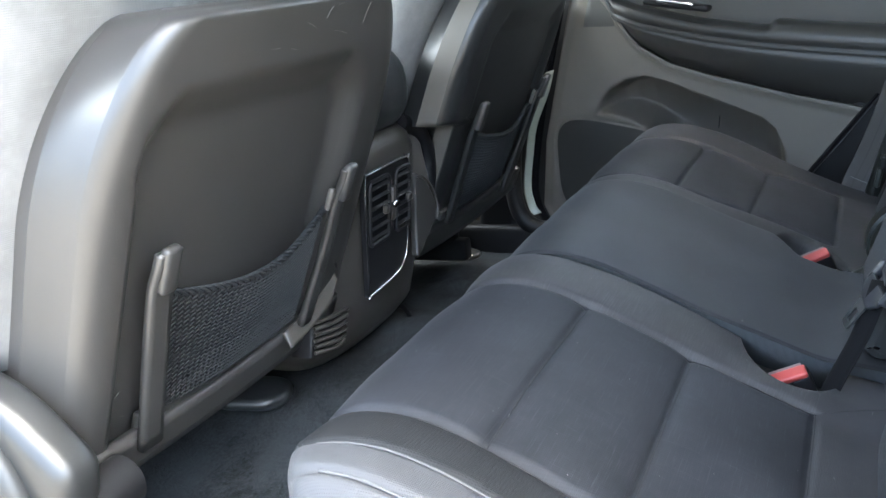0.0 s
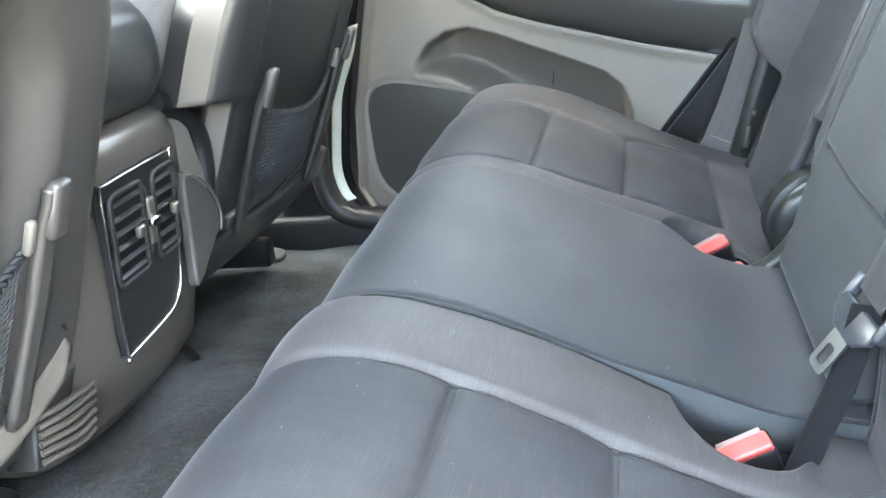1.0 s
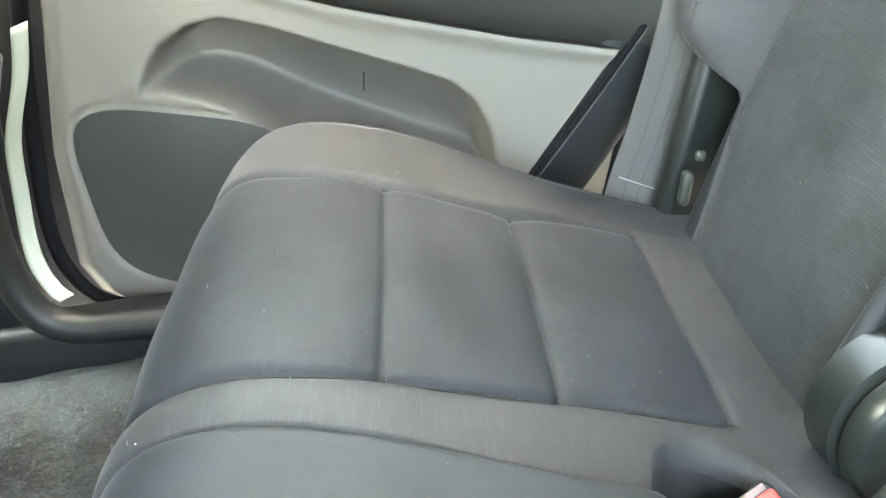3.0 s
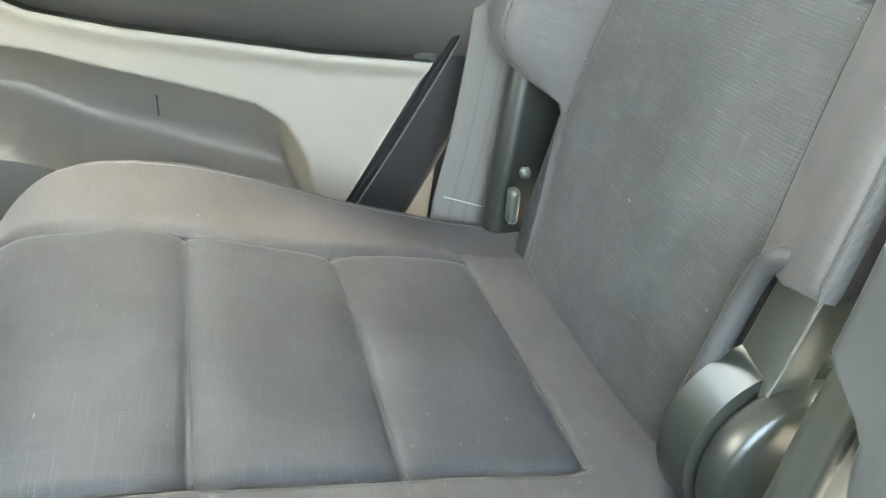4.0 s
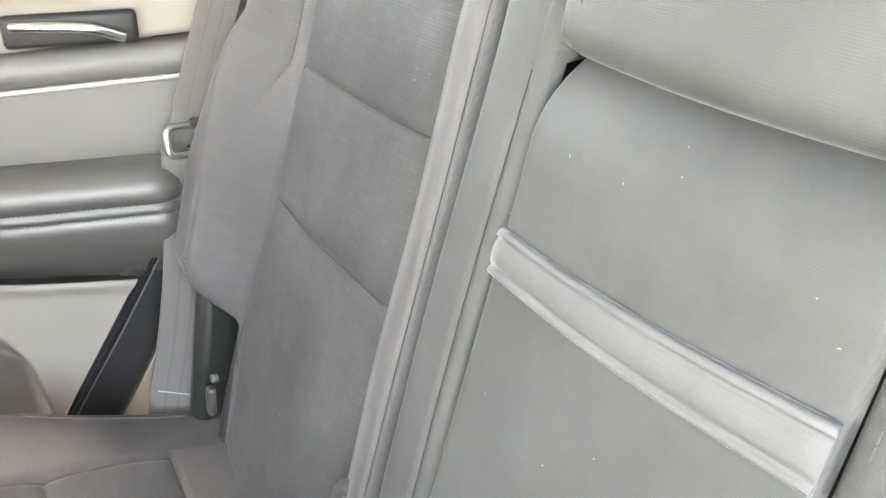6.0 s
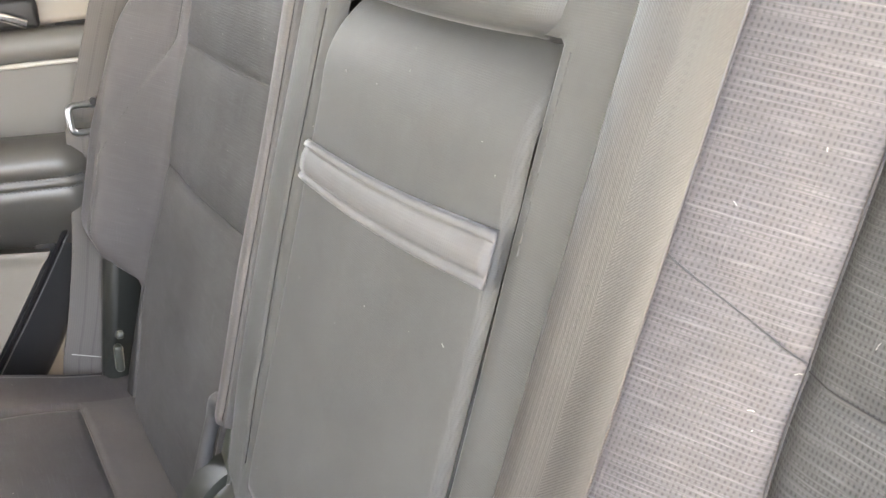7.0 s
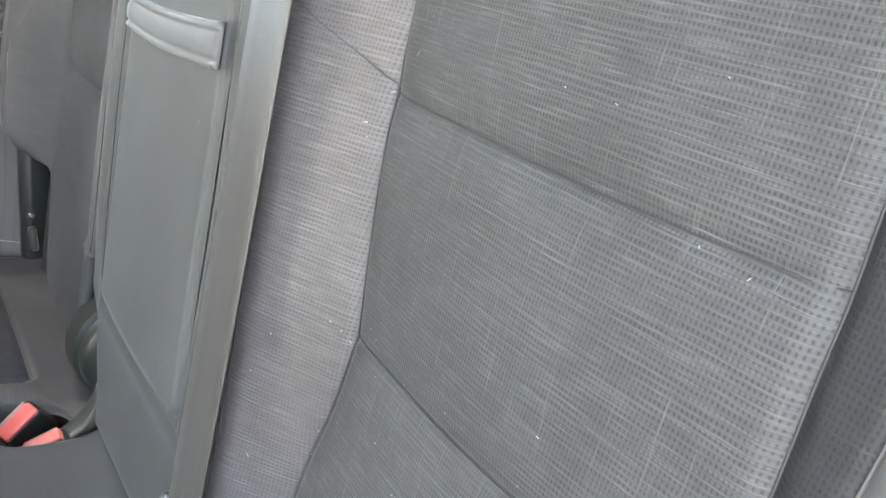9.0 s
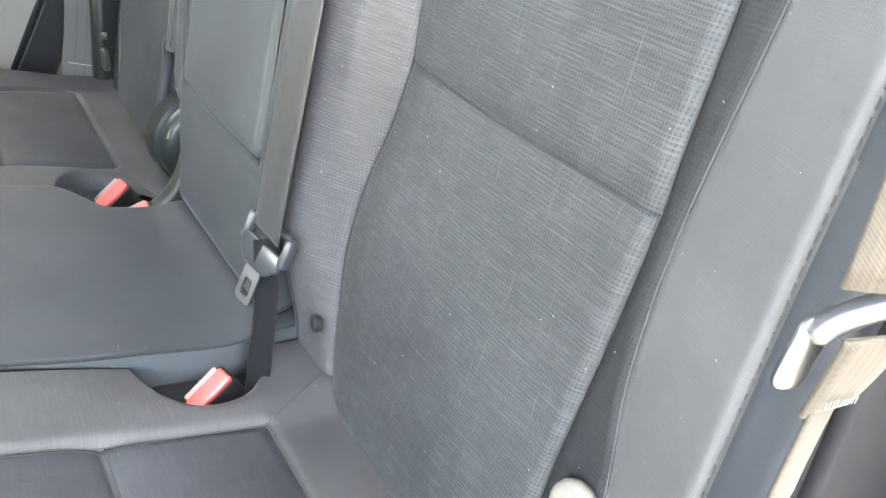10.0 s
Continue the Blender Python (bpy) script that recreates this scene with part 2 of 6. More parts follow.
M_HINGE = plastic("hinge_cover_plastic", (0.024, 0.0265, 0.023), 0.34, 800, 0.0002, 0.15, 0.3)
M_HINGE_DARK = plastic("black_hinge_plastic", (0.010, 0.0112, 0.010), 0.31, 900, 0.0001, 0.1, 0.32)
M_SIDE_COVER = plastic("side_cover_plastic", (0.0075, 0.0082, 0.0075), 0.42, 800, 0.0002, 0.15, 0.2)


def tinted_glass():
    m, n, l, p = nodes_of("tinted_glass")
    p.inputs["Base Color"].default_value = (0.50, 0.53, 0.52, 1)
    p.inputs["Roughness"].default_value = 0.02
    p.inputs["Transmission Weight"].default_value = 1.0
    return m


M_GLASS = tinted_glass()
M_ROOF = plastic("headliner", (0.20, 0.197, 0.19), 0.9, 700, 0.0006, 0.05)
M_GROUND = plastic("paving", (0.20, 0.182, 0.156), 0.85, 60, 0.002, 0.2)
M_NET = plastic("net_cord", (0.012, 0.0135, 0.015), 0.6, 900, 0.0002, 0.25, 0.22)
M_LINT = plastic("lint", (0.13, 0.127, 0.122), 0.9)
M_PILLAR = plastic("woven_pillar_trim", (0.36, 0.34, 0.31), 0.9, 420, 0.001, 0.25)
M_SCRATCH = plastic("scratched_plastic", (0.22, 0.21, 0.20), 0.6)


# ---- building helpers ----
def mesh_object(name, verts, faces, mats, parent=None, uvs=None, face_mats=None, smooth=True, label=""):
    me = bpy.data.meshes.new(name)
    me.from_pydata([tuple(map(float, v)) for v in verts], [], [tuple(map(int, f)) for f in faces])
    for m in mats if isinstance(mats, (list, tuple)) else [mats]:
        me.materials.append(m)
    if face_mats is not None:
        me.polygons.foreach_set("material_index", np.asarray(face_mats, dtype=np.int32))
    if uvs is not None:
        lay = me.uv_layers.new(name="UVMap")
        idx = np.empty(len(me.loops), dtype=np.int32)
        me.loops.foreach_get("vertex_index", idx)
        lay.data.foreach_set("uv", np.asarray(uvs, dtype=np.float32)[idx].ravel())
    if smooth:
        me.polygons.foreach_set("use_smooth", np.ones(len(me.polygons), dtype=bool))
    me.update()
    ob = new(name, me)
    if parent:
        ob.parent = parent
    if label:
        tagged(ob, label)
    return ob


def part(name, bm, mat, parent=None, label="", smooth=True):
    bmesh.ops.recalc_face_normals(bm, faces=bm.faces)
    me = bpy.data.meshes.new(name)
    bm.to_mesh(me)
    bm.free()
    me.materials.append(mat)
    if smooth:
        me.polygons.foreach_set("use_smooth", np.ones(len(me.polygons), dtype=bool))
        me.set_sharp_from_angle(angle=radians(50))
    ob = new(name, me)
    if parent:
        ob.parent = parent
    if label:
        tagged(ob, label)
    return ob


def thing(name, label, category, group="", kind=""):
    return tagged(new(name), label, category, group, kind)


def rounded_box(size, bevel, m=None, segs=3):
    bm = bmesh.new()
    bmesh.ops.create_cube(bm, size=1, matrix=Matrix.Diagonal((*size, 1)))
    bmesh.ops.bevel(bm, geom=bm.edges[:], offset=bevel, segments=segs, profile=0.5, affect="EDGES", clamp_overlap=True)
    if m is not None:
        bm.transform(m)
    return bm


def plate(outline, thick, bevel, m=None, segs=2):
    """A flat plate of the 2D outline in x, y, from z = 0 to thick, with bevelled edges."""
    bm = bmesh.new()
    f = bm.faces.new([bm.verts.new((x, y, 0)) for x, y in outline])
    top = bmesh.ops.extrude_face_region(bm, geom=[f])
    bmesh.ops.translate(bm, verts=[v for v in top["geom"] if isinstance(v, bmesh.types.BMVert)], vec=(0, 0, thick))
    bmesh.ops.recalc_face_normals(bm, faces=bm.faces)
    if bevel:
        rim = [e for e in bm.edges if len(e.link_faces) == 2 and e.calc_face_angle(0) > 0.6 and abs(e.verts[0].co.z - e.verts[1].co.z) < 1e-6]
        bmesh.ops.bevel(bm, geom=rim, offset=bevel, segments=segs, profile=0.5, affect="EDGES", clamp_overlap=True)
    if m is not None:
        bm.transform(m)
    return bm


def ring_outline(w, h, r, n=5):
    """A rectangle with rounded corners about the origin."""
    pts = []
    for cx, cy, a0 in ((w / 2 - r, h / 2 - r, 0), (-w / 2 + r, h / 2 - r, 90), (-w / 2 + r, -h / 2 + r, 180), (w / 2 - r, -h / 2 + r, 270)):
        for k in range(n + 1):
            a = radians(a0 + 90 * k / n)
            pts.append((cx + r * math.cos(a), cy + r * math.sin(a)))
    return pts


def spline(pts, n, closed=False):
    """Catmull-Rom through pts, n samples in all."""
    p = np.array(pts, float)
    k = len(p)
    q = np.vstack([p[-1:], p, p[:2]]) if closed else np.vstack([2 * p[0] - p[1], p, 2 * p[-1] - p[-2]])
    spans = k if closed else k - 1
    t = np.linspace(0, spans, n, endpoint=not closed)
    i = np.minimum(t.astype(int), spans - 1)
    f = (t - i)[:, None]
    a, b, c, d = q[i], q[i + 1], q[i + 2], q[i + 3]
    return 0.5 * (2 * b + (c - a) * f + (2 * a - 5 * b + 4 * c - d) * f**2 + (3 * b - a - 3 * c + d) * f**3)


def tube(points, radius, sides=8, closed=False, taper=None):
    """A round tube along the points, capped at its ends."""
    pts = [Vector(p) for p in points]
    bm = bmesh.new()
    rings, up, n = [], None, len(pts)
    for k, p in enumerate(pts):
        d = (pts[(k + 1) % n] - pts[k - 1]) if closed else (pts[min(k + 1, n - 1)] - pts[max(k - 1, 0)])
        d.normalize()
        if up is None:
            up = d.orthogonal().normalized()
        up = (up - d * up.dot(d)).normalized()
        side = d.cross(up)
        r = radius if taper is None else radius * taper[k]
        rings.append([bm.verts.new(p + (up * math.cos(2 * math.pi * j / sides) + side * math.sin(2 * math.pi * j / sides)) * r) for j in range(sides)])
    for k in range(n if closed else n - 1):
        a, b = rings[k], rings[(k + 1) % n]
        for j in range(sides):
            bm.faces.new((a[j], a[(j + 1) % sides], b[(j + 1) % sides], b[j]))
    if not closed:
        bm.faces.new(rings[0][::-1])
        bm.faces.new(rings[-1])
    return bm


def joined(bms):
    out = bmesh.new()
    me = bpy.data.meshes.new("joined")
    for b in bms:
        b.to_mesh(me)
        out.from_mesh(me)
        b.free()
        me.clear_geometry()
    bpy.data.meshes.remove(me)
    return out


def ribbon(name, path, sides, width, thick, mat, parent, label=""):
    """A flat band along path; sides: the direction across it at each point."""
    path, sides = np.array(path, float), np.array(sides, float)
    sides /= np.linalg.norm(sides, axis=1)[:, None]
    tang = np.gradient(path, axis=0)
    nor = np.cross(sides, tang)
    nor /= np.linalg.norm(nor, axis=1)[:, None]
    along = np.r_[0, np.cumsum(np.linalg.norm(np.diff(path, axis=0), axis=1))]
    ring = [(-0.5, 0), (-0.47, 0.5), (-0.25, 0.5), (0, 0.5), (0.25, 0.5), (0.47, 0.5), (0.5, 0), (0.47, -0.5), (0.25, -0.5), (0, -0.5), (-0.25, -0.5), (-0.47, -0.5)]
    verts, uvs, faces, m = [], [], [], len(ring)
    for k in range(len(path)):
        for a, b in ring:
            verts.append(path[k] + sides[k] * a * width + nor[k] * b * thick)
            uvs.append((a * width, along[k]))
    for k in range(len(path) - 1):
        for j in range(m):
            faces.append((k * m + j, k * m + (j + 1) % m, (k + 1) * m + (j + 1) % m, (k + 1) * m + j))
    faces += [tuple(range(m))[::-1], tuple(range((len(path) - 1) * m, len(path) * m))]
    return mesh_object(name, verts, faces, mat, parent, uvs, label=label)


def step(x, lo, hi):
    """A smooth step from 0 at lo to 1 at hi."""
    t = np.clip((np.asarray(x, float) - lo) / (hi - lo), 0, 1)
    return t * t * (3 - 2 * t)


def groove(d, depth, width):
    return -depth * np.exp(-((d / width) ** 2))


def positions(lo, hi, coarse, marks, fine=0.0022, reach=0.014):
    """Sample places from lo to hi, close together round the marks."""
    out, x = [lo], lo
    while x < hi:
        near = min((abs(x - m) for m in marks), default=9)
        x += fine if near < reach else coarse
        out.append(min(x, hi))
    return np.array(out)


SURFACE = {}


def quilt(name, loop, tops, along, marks, y0, y1, ymarks, height, regions, pieces, parent, edges=None, edge=0.02, coarse=0.007, bends=()):
    """A padded piece: a closed outline in x, z (its first control points, as many as tops, are the padded side), carried along y,
    raised by height(x, z, y), rounded at both ends. along: which coordinate (0 x, 1 z) the marks are given in. edges(x, z): the two ends.
    bends: seams that the columns follow, as (y, function of x and z).
    pieces: the parts it is sewn from, as (name, material, label), in the order of the numbers that regions(x, z, y) gives."""
    dense = spline(loop, 1600, True)
    keep = int(1600 * (tops - 1) / len(loop))
    picks, last = [0], dense[0]
    for k in range(1, 1600):
        gap = np.linalg.norm(dense[k] - last)
        near = k <= keep and min((abs(dense[k][along] - m) for m in marks), default=9) < 0.014
        if gap >= (0.0022 if near else coarse if k <= keep else 0.03):
            picks.append(k)
            last = dense[k]
    base = dense[picks]
    tang = np.roll(dense, -1, 0) - np.roll(dense, 1, 0)
    nor = np.stack([tang[:, 1], -tang[:, 0]], 1)[picks]
    nor /= np.linalg.norm(nor, axis=1)[:, None]
    area = np.sum(dense[:, 0] * np.roll(dense[:, 1], -1) - dense[:, 1] * np.roll(dense[:, 0], -1))
    if area < 0:
        nor = -nor
    arc = np.r_[0, np.cumsum(np.linalg.norm(np.diff(base, axis=0), axis=1))]
    k = np.array(picks)
    weight = step(k, -1, 60) * (1 - step(k, keep - 60, keep + 20))
    ys = positions(y0, y1, coarse, list(ymarks) + [y0, y1])
    ys = np.unique(np.round(np.r_[ys, [y for y, _ in bends]], 7))
    mid = 0.5 * (y0 + y1)
    X, Z = base[:, :1] + 0 * ys, base[:, 1:] + 0 * ys
    if edges:
        lo, hi, anchor_lo, anchor_hi = edges(base[:, 0], base[:, 1])
        knots = [(y0, lo + 0 * base[:, 0])] + sorted([(y, f(base[:, 0], base[:, 1])) for y, f in bends] or [(v, v + 0 * base[:, 0]) for v in (anchor_lo, anchor_hi)], key=lambda k: k[0]) + [(y1, hi + 0 * base[:, 0])]
        Y = np.stack([np.interp(ys, [k[0] for k in knots], [float(k[1][r]) for k in knots]) for r in range(len(base))])
        lo, hi = np.asarray(lo)[:, None], np.asarray(hi)[:, None]
    else:
        Y, lo, hi = ys + 0 * X, y0, y1
    H = height(X, Z, Y) * weight[:, None]
    for r, far in zip(edge if isinstance(edge, tuple) else (edge, edge), (Y - lo, hi - Y)):
        r = r(X) if callable(r) else r
        d = np.clip(far, 0, r)
        H = H - (r - np.sqrt(r**2 - (r - d) ** 2))
    PX, PZ = X + nor[:, :1] * H, Z + nor[:, 1:] * H
    a, b = X.shape
    verts = np.stack([PX, Y, PZ], -1).reshape(-1, 3)
    uvs = np.stack([Y, arc[:, None] + 0 * Y], -1).reshape(-1, 2)
    i, j = np.meshgrid(np.arange(a), np.arange(b - 1), indexing="ij")
    i2 = (i + 1) % a
    faces = np.stack([i * b + j, i2 * b + j, i2 * b + j + 1, i * b + j + 1], -1).reshape(-1, 4)
    which = regions(X[:, :-1], Z[:, :-1], 0.5 * (Y[:, :-1] + Y[:, 1:])).reshape(-1) if regions else np.zeros(len(faces), int)
    flip = area > 0
    faces = [tuple(f[::-1]) if flip else tuple(f) for f in faces]
    verts, uvs, which = list(verts), list(uvs), list(which)
    slope, offset = np.polyfit(base[:, 1], base[:, 0], 1)
    for col in (0, b - 1):
        c = len(verts)
        cap = int(regions(np.array([[9.0]]), np.array([[9.0]]), np.array([[verts[col][1]]]))[0, 0]) if regions else 0
        for r in range(a):
            x, y, z = verts[r * b + col]
            verts.append(np.array((x, y, 0.225) if along == 0 else (slope * z + offset, y, z)))
            uvs.append((y, arc[r] + 0.03))
        for r in range(a):
            q = (r + 1) % a
            f = (r * b + col, q * b + col, c + q, c + r)
            faces.append(f if (col == 0) != flip else f[::-1])
            which.append(cap)
    SURFACE[name] = np.array(verts)[: a * b].reshape(a, b, 3)[k <= keep].reshape(-1, 3)
    verts, uvs, which = np.array(verts), np.array(uvs, float), np.array(which)
    for r, (title, mat, label) in enumerate(pieces):
        mine = [f for f, w in zip(faces, which) if w == r]
        if not mine:
            continue
        used = sorted({v for f in mine for v in f})
        back = {v: n for n, v in enumerate(used)}
        mesh_object(title, verts[used], [tuple(back[v] for v in f) for f in mine], mat, parent, uvs[used], label=label)


def surface_at(name, axis, value, y):
    """The place on a padded piece at that x (axis 0) or z (axis 2) and y, between its nearest points."""
    p = SURFACE[name]
    other = 2 - axis
    near = p[np.argpartition((p[:, axis] - value) ** 2 + (p[:, 1] - y) ** 2, 14)[:14]]
    da, dy = near[:, axis] - value, near[:, 1] - y
    w = np.exp(-(da**2 + dy**2) / (2 * 0.004**2)) + 1e-5
    m = np.stack([np.ones(14), da, dy], 1)
    fit, *_ = np.linalg.lstsq(m * w[:, None], near[:, other] * w, rcond=1e-4)
    out = [0.0, y, 0.0]
    out[axis], out[other] = value, float(fit[0])
    return Vector(out)


def on_line(x, pts):
    """Height of the line through pts at x."""
    p = np.array(pts)
    return np.interp(x, p[:, 0], p[:, 1])


def piping(surface, axis, line, parent, radius=0.0012, mat=None, lift=0.0004, label="sewn piping"):
    """A thin cord along the places (value, y) on a padded piece."""
    pts = [surface_at(surface, axis, v, y) + Vector((-0.4 * lift, 0, lift)) for v, y in line]
    part("piping", tube(spline(pts, 4 * len(pts)), radius, 6), mat or M_PIPE, parent, label)


def stitches(surface, axis, line, parent, length=0.005, mat=None):
    """Single sewn stitches along the places (value, y) on a padded piece."""
    pts = spline([surface_at(surface, axis, v, y) for v, y in line], 400)
    gap, bits, last = 0.0066, [], pts[0]
    for k in range(1, len(pts)):
        if np.linalg.norm(pts[k] - last) > gap:
            d = Vector(pts[k] - last).normalized()
            m = Matrix.Translation(Vector(pts[k])) @ d.to_track_quat("X", "Z").to_matrix().to_4x4()
            bits.append(rounded_box((length, 0.0008, 0.0010), 0.0003, m, 1))
            last = pts[k]
    part("stitching", joined(bits), mat or M_STITCH, parent, "row of sewn stitches")


def seam(surface, axis, line, parent):
    """The dark sewn line at the bottom of a seam."""
    pts = [surface_at(surface, axis, v, y) for v, y in line]
    part("seam", tube(spline(pts, 3 * len(pts)), 0.00055, 5), M_THREAD, parent)
# ---- the car's shell ----
def slab(name, size, at, mat, label, category, bevel=0.01):
    ob = part(name, rounded_box(size, bevel, Matrix.Translation(at)), mat)
    return tagged(ob, label, category, kind="structure")


def sheet(name, xs, ys, z, mat, thick=0.02):
    """A floor sheet with height z(x, y) and some thickness."""
    X, Y = np.meshgrid(xs, ys, indexing="ij")
    Z = z(X, Y)
    a, b = X.shape
    top = np.stack([X, Y, Z], -1).reshape(-1, 3)
    low = np.stack([X, Y, Z - thick], -1).reshape(-1, 3)
    n, faces = a * b, []
    for i in range(a - 1):
        for j in range(b - 1):
            p, q, r, s = i * b + j, (i + 1) * b + j, (i + 1) * b + j + 1, i * b + j + 1
            faces += [(p, q, r, s), (n + s, n + r, n + q, n + p)]
    rim = [i * b for i in range(a)] + [(a - 1) * b + j for j in range(1, b)] + [i * b + b - 1 for i in range(a - 2, -1, -1)] + [j for j in range(b - 2, 0, -1)]
    for k in range(len(rim)):
        p, q = rim[k], rim[(k + 1) % len(rim)]
        faces.append((q, p, n + p, n + q))
    return mesh_object(name, np.vstack([top, low]), faces, mat)


def floor_height(x, y):
    hump = 0.085 * (1 - step(np.abs(y + 0.01), 0.04, 0.42))
    rise = 0.05 * step(x, -0.62, -0.35)
    folds = 0.009 * np.sin(9 * x + 5 * y) * np.sin(13 * y + 1) + 0.004 * np.sin(31 * x - 11 * y) * np.sin(17 * x + 23 * y)
    return 0.115 + hump + rise + folds


tagged(sheet("floor", np.linspace(-1.7, 0.0, 70), np.linspace(-0.74, 0.76, 70), floor_height, M_CARPET), "dark grey cut-pile carpet over the footwells and the centre tunnel", "carpet", kind="structure")
slab("ground", (60, 60, 0.1), (0, 0, -0.45), M_GROUND, "pale paving under and round the parked car", "ground")
slab("ceiling", (2.9, 1.50, 0.05), (-0.35, 0.0, 1.27), M_ROOF, "light grey cloth headliner of the car", "headliner", 0.02)
slab("wall_rear", (0.05, 1.5, 0.75), (1.15, 0.0, 0.40), M_TRIMGREY, "grey plastic trim of the tailgate", "trim")
slab("wall_front", (0.08, 1.5, 0.85), (-1.75, 0.0, 0.42), M_BLACK, "black dashboard and bulkhead ahead of the front seats", "dashboard", 0.03)
slab("cargo_floor", (1.1, 1.4, 0.04), (0.62, 0.0, 0.28), M_CARPET, "dark carpeted load floor behind the rear seat", "carpet")
slab("bench_base", (0.42, 1.32, 0.10), (-0.20, 0.0, 0.15), M_BLACK, "black plastic pan under the rear seat cushions", "seat pan")
slab("wall_far", (1.5, 0.04, 0.85), (0.62, 0.80, 0.42), M_TRIMGREY, "grey plastic side trim beside the load floor", "trim")
slab("wall_near", (1.0, 0.04, 0.85), (0.68, -0.78, 0.42), M_TRIMGREY, "grey plastic side trim by the near rear wheel", "trim")
slab("sill_near", (1.6, 0.10, 0.14), (-0.85, -0.79, 0.10), M_BLACK, "black plastic door sill of the open door", "sill", 0.03)
slab("pillar_far", (0.13, 0.06, 1.1), (-0.86, 0.80, 0.70), M_BLACK, "dark trim of the far middle pillar", "pillar", 0.02)
slab("window_sill_far", (1.0, 0.08, 0.06), (-0.30, 0.80, 0.80), M_LEATHER, "dark padded ledge under the far door window", "ledge", 0.02)
slab("door_skin_far", (1.9, 0.03, 0.84), (-0.60, 0.930, 0.41), M_BLACK, "dark inner skin behind the far door trim", "door skin")
slab("front_door_far", (0.85, 0.06, 0.62), (-1.32, 0.80, 0.46), M_TAUPE, "grey lower trim of the far front door", "door trim", 0.02)

slab("front_door_near", (0.85, 0.06, 0.70), (-1.32, -0.80, 0.48), M_TAUPE, "grey lower trim of the near front door", "door trim", 0.02)
slab("window_far", (1.0, 0.005, 0.44), (-0.30, 0.81, 1.03), M_GLASS, "dark tinted far rear window", "window", 0.001)

slab("window_rear", (0.006, 1.46, 0.46), (1.13, 0.0, 1.01), M_GLASS, "dark tinted rear window", "window", 0.001)
slab("window_quarter_far", (1.2, 0.005, 0.42), (0.62, 0.80, 1.05), M_GLASS, "dark tinted far quarter window", "window", 0.001)
slab("window_quarter_near", (0.9, 0.005, 0.42), (0.72, -0.78, 1.05), M_GLASS, "dark tinted near quarter window", "window", 0.001)

# ---- rear cushions ----
CUSHION = [(0.03, 0.245), (-0.02, 0.264), (-0.06, 0.274), (-0.10, 0.288), (-0.16, 0.317), (-0.22, 0.347), (-0.28, 0.377), (-0.33, 0.400), (-0.38, 0.415), (-0.425, 0.416),
           (-0.458, 0.403), (-0.482, 0.375), (-0.490, 0.335), (-0.482, 0.28), (-0.45, 0.215), (-0.36, 0.205), (-0.2, 0.205), (-0.05, 0.205), (0.02, 0.21)]


